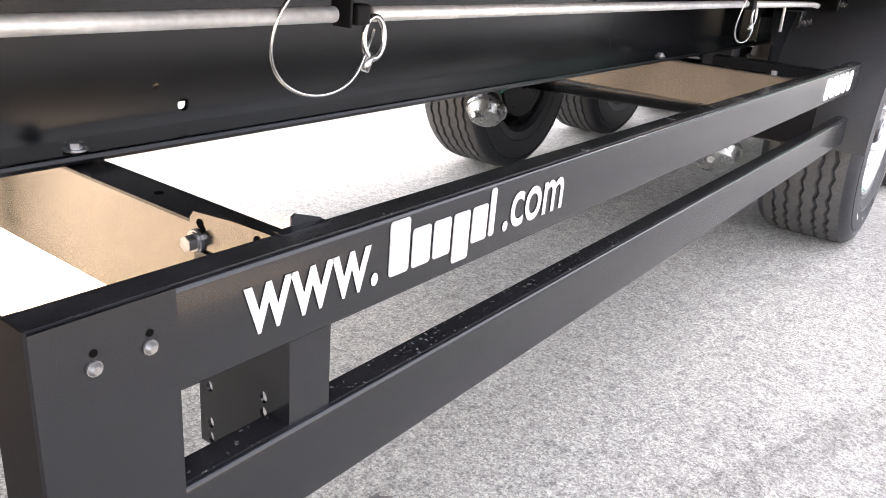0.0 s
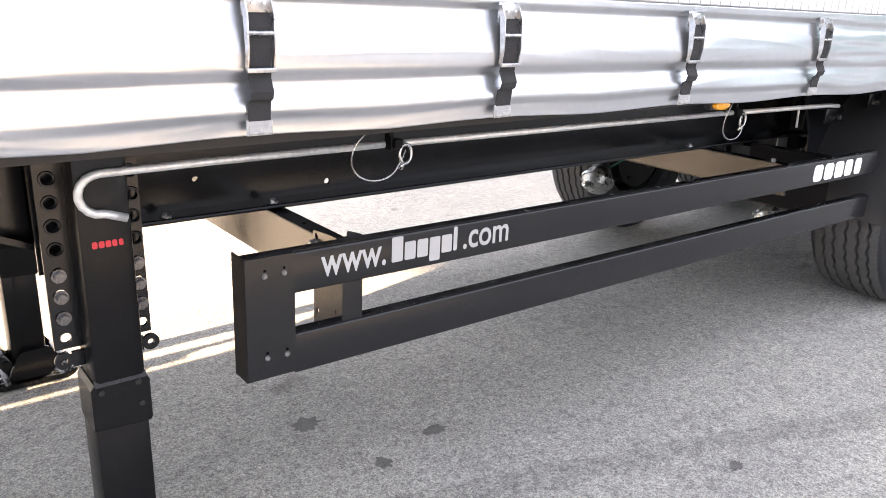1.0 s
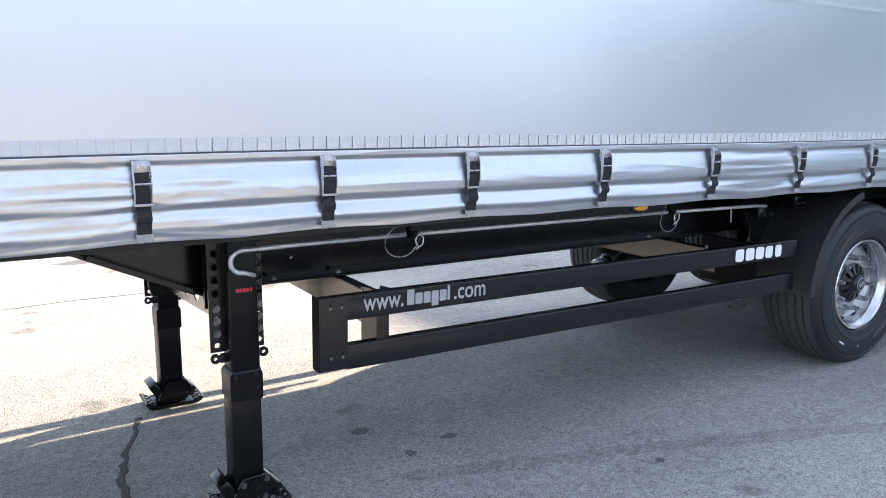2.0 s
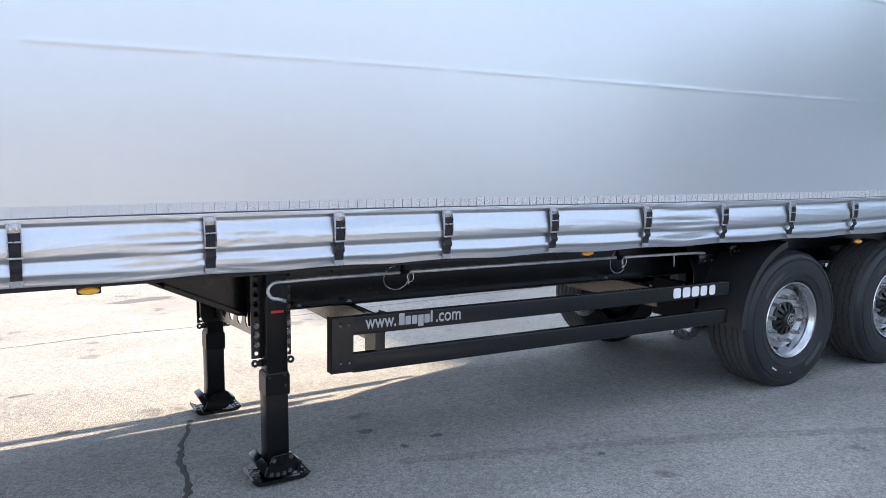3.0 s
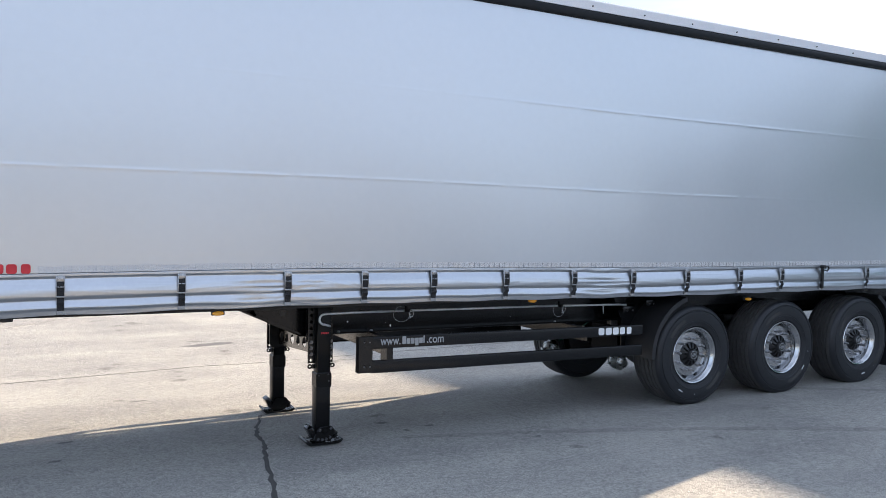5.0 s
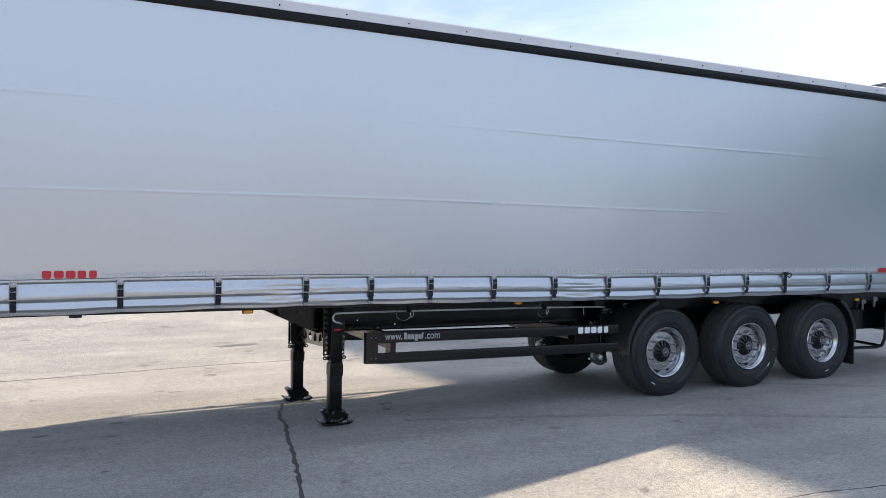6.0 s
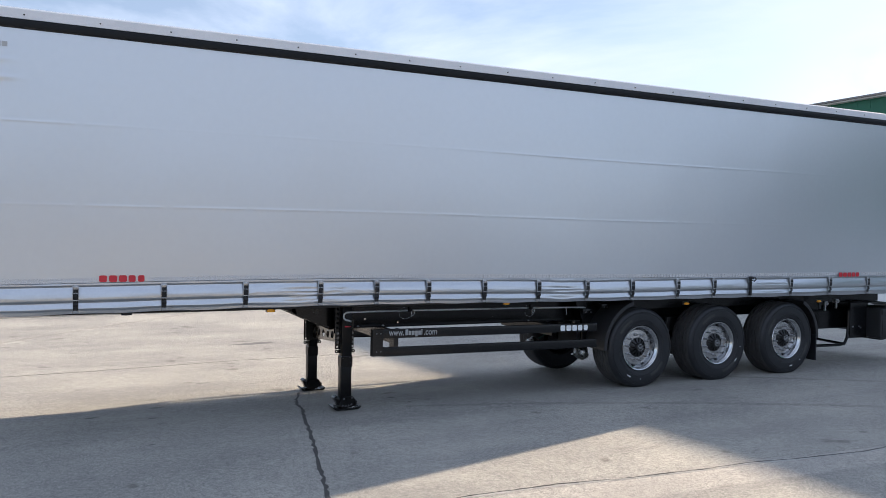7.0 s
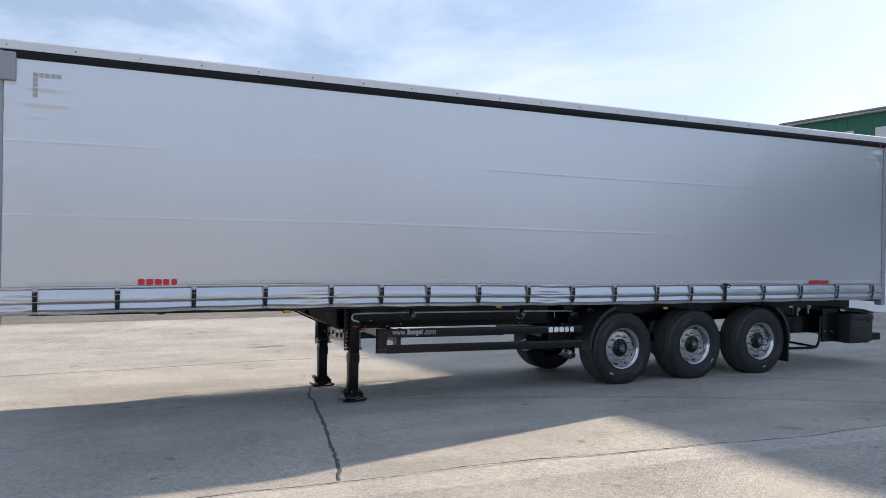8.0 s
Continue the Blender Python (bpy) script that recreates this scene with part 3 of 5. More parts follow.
def build_curtain():
    xs = list(np.linspace(X0, X1, 640))
    zs = list(np.arange(1.405, 2.09, 0.03)) + list(np.arange(2.095, 2.18, 0.0055)) + list(np.arange(2.20, 2.82, 0.03)) + list(np.arange(2.83, 2.915, 0.0055)) + list(np.arange(2.93, 3.04, 0.03)) + list(np.arange(3.06, 3.64, 0.010)) + [3.665, 3.71]
    curtain = sheet("side_curtain", xs, zs, curtain_push, Y0, M_CURTAIN, "smooth silver-grey tarpaulin curtain with two welded seams")
    xs2 = list(np.linspace(X0, X1, 1000))
    zs2 = list(np.linspace(1.148, 1.4225, 110))
    hem = sheet("curtain_hem", xs2, zs2, hem_push, Y0 - 0.004, M_HEM, "shiny silver hem with soft horizontal folds",
                lambda x: 0.004 * math.cos(2 * math.pi * near_strap(x) / 0.75) - 0.003)
    # retro tape along the curtain's foot
    bm = bmesh.new()
    box(bm, -0.0225, 0.0225, -0.0015, 0.0015, -0.0225, 0.0225, 0.0008)
    tile = mesh_of("tape_tile", bm, M_TILE)
    x = X0 + 0.22
    while x < X1 - 0.12:
        if not (-2.30 < x < -1.82 or 7.6 < x < 8.12):
            link("tape_tile", tile, curtain, (x, Y0 - 0.0035 - curtain_push(x, 1.45), 1.450 + arch(x)))
        x += 0.0495
    bm = bmesh.new()
    box(bm, -0.013, 0.013, -0.0006, 0.0006, -0.002, 0.002)
    dash = mesh_of("tape_mark", bm, M_WHITE)
    for k in range(48):
        x = X0 + 0.3 + 0.26 * k
        link("tape_mark", dash, curtain, (x, Y0 - 0.0058 - curtain_push(x, 1.45), 1.452 + arch(x)))
    # square of tape in the upper corner
    bm = bmesh.new()
    box(bm, -0.022, 0.022, -0.0015, 0.0015, -0.022, 0.022, 0.0008)
    sq = mesh_of("tape_square", bm, M_SQUARE)
    for i in range(5):
        link("tape_square", sq, curtain, (-3.24 + 0.052 * i, Y0 - 0.004 - curtain_push(-3.24 + 0.052 * i, 3.52), 3.535))
        if i:
            link("tape_square", sq, curtain, (-3.24, Y0 - 0.004 - curtain_push(-3.24, 3.52 - 0.05 * i), 3.535 - 0.05 * i))
    return curtain, hem


curtain, hem = build_curtain()


def emblem(parent, x0, x1, z0, z1, y, material, name="emblem_block"):
    """The maker's mark as five plain blocks."""
    gap = (x1 - x0) * 0.035
    w = (x1 - x0 - 4 * gap) / 5
    ya, yb, h = y - 0.0008, y + 0.0008, z1 - z0
    for i in range(5):
        bm = bmesh.new()
        a = x0 + i * (w + gap)
        b, c = a + w * (0.96, 1.0, 1.0, 0.88, 0.80)[i], h * 0.16
        prism(bm, [(a + c, z0), (b - c, z0), (b, z0 + c), (b, z1 - c), (b - c, z1), (a + c, z1), (a, z1 - c), (a, z0 + c)], "y", ya, yb)
        part(name, bm, material, parent)


emblem(curtain, -2.268, -1.866, 1.453, 1.514, Y0 - 0.011, M_RED)
emblem(curtain, 7.61, 8.06, 1.408, 1.470, Y0 - 0.024, M_RED)


# straps with over-centre buckles
def strap_meshes():
    out = {}
    bm = bmesh.new()
    prof = [(-0.0015, 1.408), (-0.010, 1.404), (-0.019, 1.375), (-0.020, 1.340), (-0.016, 1.308), (-0.013, 1.285), (-0.024, 1.262), (-0.019, 1.248), (-0.010, 1.244), (-0.006, 1.22), (-0.003, 1.182)]
    back = [(y + 0.0032, z) for y, z in prof]
    prism(bm, [(y, z) for y, z in prof + back[::-1]], "x", -0.022, 0.022)
    out["strap"] = mesh_of("strap", bm, M_WEB)
    bm = bmesh.new()
    for s in (-1, 1):
        prism(bm, [(0.0, 1.428), (-0.012, 1.430), (-0.026, 1.40), (-0.027, 1.335), (-0.020, 1.300), (-0.012, 1.300), (-0.014, 1.34), (-0.010, 1.39)], "x", 0.0255 * s - 0.0015, 0.0255 * s + 0.0015)
    box(bm, -0.027, 0.027, -0.0135, -0.0105, 1.400, 1.431, 0.001)
    box(bm, -0.027, 0.027, -0.004, -0.001, 1.395, 1.436, 0.001)
    box(bm, -0.029, 0.029, -0.026, -0.018, 1.296, 1.305, 0.002)
    cyl(bm, (-0.028, -0.022, 1.365), (0.028, -0.022, 1.365), 0.0045, 8)
    out["buckle"] = mesh_of("buckle", bm, M_BUCKLE, True)
    bm = bmesh.new()
    for s in (-0.011, 0.011):
        cyl(bm, (s, -0.0045, 1.417), (s, -0.0175, 1.417), 0.0035, 8)
    out["rivet"] = mesh_of("rivet", bm, M_BOLT)
    bm = bmesh.new()
    box(bm, -0.026, 0.026, -0.005, -0.001, 1.180, 1.210, 0.0015)
    box(bm, -0.0225, 0.0225, -0.008, -0.004, 1.183, 1.199, 0.002)
    for k in (-0.02, 0.02):
        cyl(bm, (k, -0.005, 1.1865), (k, -0.0085, 1.1865), 0.0025, 8)
    out["foot_plate"] = mesh_of("foot_plate", bm, M_CLEAR)
    return out


def build_straps():
    ms = strap_meshes()
    for i, x in enumerate(STRAPS):
        at = pose(x, Y0 - 0.020, arch(x) - 0.028, 0, 0.4 * math.sin(3.1 * i), 0)
        s = link("strap", ms["strap"], trailer, at, "black webbing tension strap")
        if i != 13:
            link("buckle", ms["buckle"], s, label="bare steel over-centre buckle")
            link("rivet", ms["rivet"], s)
        else:
            bm = bmesh.new()
            box(bm, -0.012, 0.012, -0.03, 0.0, 1.20, 1.455, 0.004)
            cyl(bm, (0, -0.05, 1.44), (0, 0.0, 1.44), 0.02, 14)
            tube(bm, [(0.0, -0.045, 1.44), (0.05, -0.05, 1.445), (0.062, -0.05, 1.42), (0.03, -0.05, 1.395), (0.0, -0.045, 1.405)], 0.008)
            part("latch_lever", bm, M_HUB, s, "black latch lever with ring")
        link("foot_plate", ms["foot_plate"], s, label="pale clear plastic hook plate")


build_straps()


# roof edge, pillars, body
def build_body():
    bm = bmesh.new()
    sweep(bm, [(Y0 - 0.006, 3.650), (Y0 - 0.030, 3.660), (Y0 - 0.038, 3.692), (Y0 - 0.030, 3.725), (Y0 - 0.012, 3.735), (Y0 + 0.05, 3.735), (Y0 + 0.05, 3.650)], X0 + 0.11, X1 + 0.02, 60, roof_line)
    part("roof_rail", bm, M_RAIL, trailer, "dark rubber-covered roof rail", smooth=True)
    bm = bmesh.new()
    sweep(bm, [(Y0 - 0.024, 3.733), (Y0 - 0.026, 3.815), (Y0 - 0.012, 3.830), (Y0 + 0.06, 3.842), (Y1 - 0.06, 3.842), (Y1 + 0.026, 3.815), (Y1 + 0.024, 3.733), (Y1 - 0.1, 3.737), (Y0 + 0.1, 3.737)], X0 - 0.06, X1 + 0.04, 60, roof_line)
    roof = part("roof_cap", bm, M_CAP, trailer, "white roof edge with a row of small screws")
    bm = bmesh.new()
    cyl(bm, (0, 0.004, 0), (0, -0.007, 0), 0.008, 8, 0.006)
    screw = mesh_of("screw", bm, M_RAIL)
    for k in range(-1, 20):
        link("screw", screw, roof, (-2.882 + 0.6085 * k, Y0 - 0.026, 3.770 + roof_line(0)))
    bm = bmesh.new()
    box(bm, X0 - 0.12, X0 + 0.115, Y0 - 0.045, Y0 + 0.10, 3.455, 3.735, 0.012)
    part("corner_cap", bm, M_PILLAR, trailer, "grey corner cap at the roof")
    bm = bmesh.new()
    box(bm, X0 - 0.14, X0 + 0.006, Y0 - 0.014, Y0 + 0.12, 1.05, 3.75, 0.01)
    part("front_pillar", bm, M_PILLAR, trailer)
    bm = bmesh.new()
    box(bm, X1 + 0.005, X1 + 0.10, Y0 - 0.01, Y0 + 0.12, 1.05, 3.75, 0.008)
    part("rear_pillar", bm, M_PILLAR, trailer)
    bm = bmesh.new()
    box(bm, X0 - 0.10, X0 - 0.04, Y0 + 0.12, Y1 - 0.02, 1.10, 3.75)
    part("front_wall", bm, M_PILLAR, trailer)
    bm = bmesh.new()
    box(bm, X1 + 0.02, X1 + 0.08, Y0 + 0.12, Y1 - 0.02, 1.10, 3.75)
    part("rear_door", bm, M_PILLAR, trailer)
    bm = bmesh.new()
    # foot dropped to 1.04, out of sight, to narrow the sunlit sliver on the ground
    box(bm, X0, X1, Y1 + 0.015, Y1 + 0.021, 1.04, 3.73)
    part("far_curtain", bm, M_CURTAIN, trailer)
    bm = bmesh.new()
    box(bm, X0, X1, Y0 + 0.05, Y1 - 0.03, 1.155, 1.185)
    part("cargo_floor", bm, M_UNDER, trailer)
    bm = bmesh.new()
    for y in (Y0 + 0.035, Y1 - 0.085):
        sweep(bm, [(y, 1.147), (y + 0.05, 1.147), (y + 0.05, 1.155), (y + 0.012, 1.155), (y + 0.012, 1.235), (y, 1.235)], X0, X1)
    part("side_rail", bm, M_BLACK, trailer)
    bm = bmesh.new()
    box(bm, -0.012, 0.012, -0.004, 0.0, -0.05, 0.05)
    part("red_ribbon", bm, M_RED, trailer, at=pose(9.18, Y0 - 0.045, 3.69, 0, -12, 0))


build_body()


# chassis
def beam(bm, yw, holes=()):
    """I-section with round holes through its web."""
    for z0, z1 in ((1.113, 1.125), (0.858, 0.872)):
        box(bm, 0.2, 9.2, yw - 0.085, yw + 0.085, z0, z1, 0.0065)
    x = 0.2
    for hx, hz, r in sorted(holes):
        box(bm, x, hx - 0.018, yw - 0.005, yw + 0.005, 0.872, 1.113)
        box(bm, hx - 0.018, hx + 0.018, yw - 0.005, yw + 0.005, 0.872, hz - 0.018)
        holed(bm, hx - 0.018, hx + 0.018, hz - 0.018, hz + 0.018, hx, hz, r, r, "y", yw - 0.005, yw + 0.005, 16)
        box(bm, hx - 0.018, hx + 0.018, yw - 0.005, yw + 0.005, hz + 0.018, 1.113)
        x = hx + 0.018
    box(bm, x, 9.2, yw - 0.005, yw + 0.005, 0.872, 1.113)
    bmesh.ops.remove_doubles(bm, verts=bm.verts, dist=0.0004)


def build_chassis():
    frame_ob = None
    for yw in (1.08, 2.05):
        bm = bmesh.new()
        beam(bm, yw, ((0.951, 0.900, 0.010), (0.905, 0.932, 0.005), (0.545, 0.950, 0.008), (2.22, 0.931, 0.005), (2.30, 1.046, 0.007), (0.66, 1.05, 0.010)) if yw < 1.5 else ())
        b = part("chassis_beam", bm, M_BLACK, trailer, "glossy black welded steel main beam", at=pose(0, 0, 0.004, 0, 0.25, 0))
        frame_ob = frame_ob or b
        bm = bmesh.new()
        prism(bm, [(0.2, 0.872), (0.10, 0.872), (-0.42, 1.112), (-3.3, 1.112), (-3.3, 1.14), (0.2, 1.14)], "y", yw - 0.005, yw + 0.005)
        prism(bm, [(0.215, 0.858), (0.10, 0.856), (-0.425, 1.098), (-3.3, 1.098), (-3.3, 1.110), (-0.42, 1.112), (0.10, 0.872), (0.215, 0.872)], "y", yw - 0.085, yw + 0.085)
        part("gooseneck", bm, M_BLACK, trailer, "black tapered gooseneck of the frame")
    # welded joint of the web
    bm = bmesh.new()
    box(bm, 2.443, 2.449, 1.0735, 1.0755, 0.873, 1.112, 0.0008)
    part("web_weld", bm, M_BLACK, frame_ob)
    # flange bolts
    bm = bmesh.new()
    cyl(bm, (0, 0, 0), (0, 0, 0.003), 0.016, 16)
    cyl(bm, (0, 0, 0.003), (0, 0, 0.011), 0.0105, 6)
    bolt = mesh_of("flange_bolt", bm, M_HEX)
    for x in (0.742, 2.70, 0.44):
        link("flange_bolt", bolt, frame_ob, (x, 1.016, 0.873))
    # stiffener rib with a neck gusset
    bm = bmesh.new()
    prism(bm, [(0.12, 0.873), (0.12, 1.13), (-0.30, 1.13), (-0.28, 1.062)], "y", 0.985, 0.993)
    gus = part("neck_gusset", bm, M_BLACK, trailer, "black gusset plate at the neck")
    bm = bmesh.new()
    prism(bm, [(0.125, 0.860), (-0.295, 1.050), (-0.283, 1.064), (0.125, 0.876)], "y", 0.93, 1.0)
    part("gusset_flange", bm, M_BLACK, gus)
    bm = bmesh.new()
    cyl(bm, (-0.055, 0.9845, 1.060), (-0.055, 0.981, 1.060), 0.030, 7)
    part("gusset_hole", bm, M_HUB, gus)
    # cross members under the floor
    bm = bmesh.new()
    box(bm, -0.03, 0.03, 0.94, 2.20, 1.128, 1.153)
    rib = mesh_of("cross_member", bm, M_BLACK)
    x = X0 + 0.3
    while x < X1:
        link("cross_member", rib, trailer, (x, 0, 0))
        x += 0.62
    for x in (0.9, 2.4, 4.7, 6.0, 8.4):
        bm = bmesh.new()
        box(bm, x - 0.04, x + 0.04, 1.085, 2.045, 0.93, 1.10, 0.004)
        part("cross_tube", bm, M_BLACK, trailer)


build_chassis()


# landing legs
def build_leg(name, y, lower, flip, xc=0.226, dz=-0.02):
    """A leg whose outer face lies at y; lower: how far the foot reaches below zero; dz: how far its fittings hang lower."""
    s = flip
    bm = bmesh.new()
    box(bm, xc - 0.056, xc + 0.056, min(y, y + 0.115 * s), max(y, y + 0.115 * s), 0.585 + dz, 1.135, 0.010)
    leg = part(name, bm, M_LEG, trailer, "satin black square landing leg with a rocking foot", smooth=True)
    bm = bmesh.new()
    prism(bm, [(xc - 0.059, 0.610 + dz), (xc - 0.067, 0.598 + dz), (xc - 0.067, 0.494 + dz), (xc + 0.058, 0.488 + dz), (xc + 0.063, 0.496 + dz), (xc + 0.063, 0.594 + dz), (xc + 0.057, 0.608 + dz)], "y", min(y - 0.002 * s, y + 0.117 * s), max(y - 0.002 * s, y + 0.117 * s), 0.002)
    part("collar", bm, M_LEG, leg)
    bm = bmesh.new()
    prism(bm, [(y - 0.0045 * s, 0.604 + dz), (y + 0.004 * s, 0.618 + dz), (y + 0.006 * s, 0.604 + dz)], "x", xc - 0.058, xc + 0.056)
    part("collar_shoulder", bm, M_SOLE, leg, "scuffed shoulder of the leg collar")
    bm = bmesh.new()
    cyl(bm, (0, 0, 0), (0, -0.005 * s, 0), 0.007, 8)
    rivet = mesh_of("collar_rivet", bm, M_HUB)
    for kx, kz in ((0.036, 0.596), (-0.046, 0.590), (0.040, 0.540)):
        link("collar_rivet", rivet, leg, (xc + kx, y - 0.002 * s, kz + dz))
    bm = bmesh.new()
    box(bm, xc - 0.065, xc + 0.055, min(y + 0.002 * s, y + 0.113 * s), max(y + 0.002 * s, y + 0.113 * s), 0.09 - lower, 0.52 + dz, 0.007)
    part("inner_tube", bm, M_LEG, leg, smooth=True)
    # foot: cheeks, pivot and rocking sole
    bz = -lower
    xm, ym = xc - 0.002, y + 0.056 * s
    for yy in (y - 0.022 * s, y + 0.124 * s):
        bm = bmesh.new()
        prism(bm, [(xm - 0.088, bz + 0.046), (xm - 0.078, bz + 0.078), (xm - 0.044, bz + 0.138), (xm - 0.034, bz + 0.146), (xm + 0.056, bz + 0.150), (xm + 0.068, bz + 0.144), (xm + 0.098, bz + 0.102), (xm + 0.098, bz + 0.090), (xm + 0.074, bz + 0.042), (xm + 0.052, bz + 0.024), (xm - 0.066, bz + 0.024)],
              "y", min(yy, yy + 0.012 * s), max(yy, yy + 0.012 * s), 0.004)
        tube(bm, [(xm + 0.008 + 0.025 * math.cos(a), yy - 0.001 * s, bz + 0.116 + 0.025 * math.sin(a)) for a in np.linspace(0, 2 * math.pi, 19)[:-1]], 0.0045, 6, True)
        cyl(bm, (xm + 0.008, yy - 0.004 * s, bz + 0.116), (xm + 0.008, yy, bz + 0.116), 0.018, 18)
        part("foot_cheek", bm, M_FOOT, leg, smooth=True)
        bm = bmesh.new()
        cyl(bm, (0, 0.001 * s, 0), (0, -0.003 * s, 0), 0.0125, 14)
        cyl(bm, (0, -0.003 * s, 0), (0, -0.012 * s, 0), 0.009, 6)
        cheek_bolt = mesh_of("cheek_bolt", bm, M_NUT)
        for kx, kz in ((-0.050, 0.048), (-0.016, 0.043), (0.018, 0.045), (0.050, 0.056), (-0.036, 0.122), (0.058, 0.130)):
            link("cheek_bolt", cheek_bolt, leg, (xm + kx, yy, bz + kz))
    bm = bmesh.new()
    prism(bm, [(xc - 0.152, bz + 0.050), (xc - 0.160, bz + 0.040), (xc - 0.142, bz + 0.012), (xc - 0.118, bz + 0.001), (xc + 0.118, bz + 0.001), (xc + 0.142, bz + 0.012), (xc + 0.158, bz + 0.030), (xc + 0.150, bz + 0.038), (xc + 0.112, bz + 0.020), (xc - 0.108, bz + 0.020)], "y", ym - 0.096, ym + 0.096, 0.004)
    part("sole", bm, M_SOLE, leg, "black scuffed rocking foot plate")
    bm = bmesh.new()
    cyl(bm, (0, 0, 0), (0, 0, 0.012), 0.0075, 8)
    stud = mesh_of("sole_stud", bm, M_NUT)
    for kx, kz in ((-0.132, 0.030), (-0.112, 0.018), (0.114, 0.016), (0.134, 0.024)):
        for ky in (-0.07, -0.025, 0.025, 0.07):
            link("sole_stud", stud, leg, (xc + kx, ym + ky, bz + kz))
    for k, top in ((-1, 0.150), (1, 0.104)):
        bm = bmesh.new()
        box(bm, xc + k * 0.090 - 0.024, xc + k * 0.090 + 0.024, ym - 0.070, ym + 0.070, bz + 0.044, bz + top, 0.010, Matrix.Rotation(radians(30 * k), 4, "Y"))
        cyl(bm, (xc + k * 0.092, ym - 0.092, bz + top - 0.040), (xc + k * 0.092, ym + 0.092, bz + top - 0.040), 0.012, 12)
        part("spring_pad", bm, M_FOOT, leg, "black rubber spring block", smooth=True)
    # perforated mounting plates beside the tube
    yp = y + 0.075 * s
    for xa, xb in ((xc - 0.115, xc - 0.062), (xc + 0.062, xc + 0.098)):
        bm = bmesh.new()
        n = round((1.13 - 0.680 - dz) / 0.05)
        for i in range(n):
            za = 0.680 + dz + i * (0.45 - dz) / n
            zb = 0.680 + dz + (i + 1) * (0.45 - dz) / n
            if i > 3:
                tube(bm, [((xa + xb) / 2 + 0.0145 * math.cos(a), yp - 0.001 * s, (za + zb) / 2 + 0.0145 * math.sin(a)) for a in np.linspace(0, 2 * math.pi, 17)[:-1]], 0.0028, 6, True)
            holed(bm, xa, xb, za, zb, (xa + xb) / 2, (za + zb) / 2, 0.0115, 0.0115, "y", min(yp, yp + 0.008 * s), max(yp, yp + 0.008 * s))
        bmesh.ops.remove_doubles(bm, verts=bm.verts, dist=0.0004)
        part("mounting_plate", bm, M_BLACK, leg, "black perforated mounting plate")
    bm = bmesh.new()
    box(bm, xc - 0.120, xc + 0.100, min(yp + 0.035 * s, yp + 0.043 * s), max(yp + 0.035 * s, yp + 0.043 * s), 0.83, 1.13)
    part("backing_plate", bm, M_BLACK, leg)
    bm = bmesh.new()
    cyl(bm, (0, -0.002 * s, 0), (0, -0.006 * s, 0), 0.016, 14)
    cyl(bm, (0, -0.006 * s, 0), (0, -0.018 * s, 0), 0.0115, 6)
    hexbolt = mesh_of("mounting_bolt", bm, M_NUT)
    for xq in (xc - 0.0885, xc + 0.080):
        for i in (1, 2, 3):
            link("mounting_bolt", hexbolt, leg, (xq, yp, 0.705 + dz + i * 0.05))
    bm = bmesh.new()
    box(bm, xc - 0.062, xc - 0.055, min(yp, yp + 0.07 * s), max(yp, yp + 0.07 * s), 0.68 + dz, 1.13)
    box(bm, xc + 0.055, xc + 0.062, min(yp, yp + 0.07 * s), max(yp, yp + 0.07 * s), 0.68 + dz, 1.13)
    part("plate_web", bm, M_BLACK, leg)
    bm = bmesh.new()
    for cx in (xc - 0.100, xc + 0.092):
        rings = [[bm.verts.new((cx + r * math.cos(2 * math.pi * k / 18), w, 0.656 + dz + r * math.sin(2 * math.pi * k / 18))) for k in range(18)] for r, w in ((0.0075, yp - 0.012), (0.020, yp - 0.012), (0.020, yp - 0.003), (0.0075, yp - 0.003))]
        for a in range(4):
            for k in range(18):
                bm.faces.new((rings[a][k], rings[a][(k + 1) % 18], rings[(a + 1) % 4][(k + 1) % 18], rings[(a + 1) % 4][k]))
    box(bm, xc - 0.083, xc + 0.075, yp - 0.0115, yp - 0.0035, 0.638 + dz, 0.675 + dz)
    part("brace_lug", bm, M_BLACK, leg, "black flat brace lug with eyes")
    if s < 0:
        bm = bmesh.new()
        prism(bm, [(xc - 0.105, 1.13), (xc + 0.08, 1.13), (xc + 0.08, 0.72 + dz), (xc + 0.05, 0.69 + dz), (xc - 0.085, 0.69 + dz), (xc - 0.105, 0.74 + dz)], "y", y - 0.150, y - 0.116, 0.004)
        part("gear_housing", bm, M_LEG, leg)
    return leg


near_leg = build_leg("landing_leg", 0.742, -0.006, 1)
build_leg("landing_leg", 2.315, 0.066, -1, 0.264, -0.11)
emblem(near_leg, 0.195, 0.262, 0.907, 0.922, 0.7405, M_RED, "red_mark")


def build_brace():
    bm = bmesh.new()
    ys = np.linspace(0.90, 2.16, 8)
    for a, b in zip(ys, ys[1:]):
        holed(bm, a, b, 0.705, 0.865, (a + b) / 2, 0.785, 0.055, 0.045, "x", 0.245, 0.251, 20)
    for v in bm.verts:
        v.co.z -= 0.09 * (v.co.y - 0.9) / 1.26
    part("leg_brace", bm, M_MIRROR_PLATE, trailer, "mirror-like brace plate with oval holes")


build_brace()


# side guard
GX, GZ = 0.448, 0.893


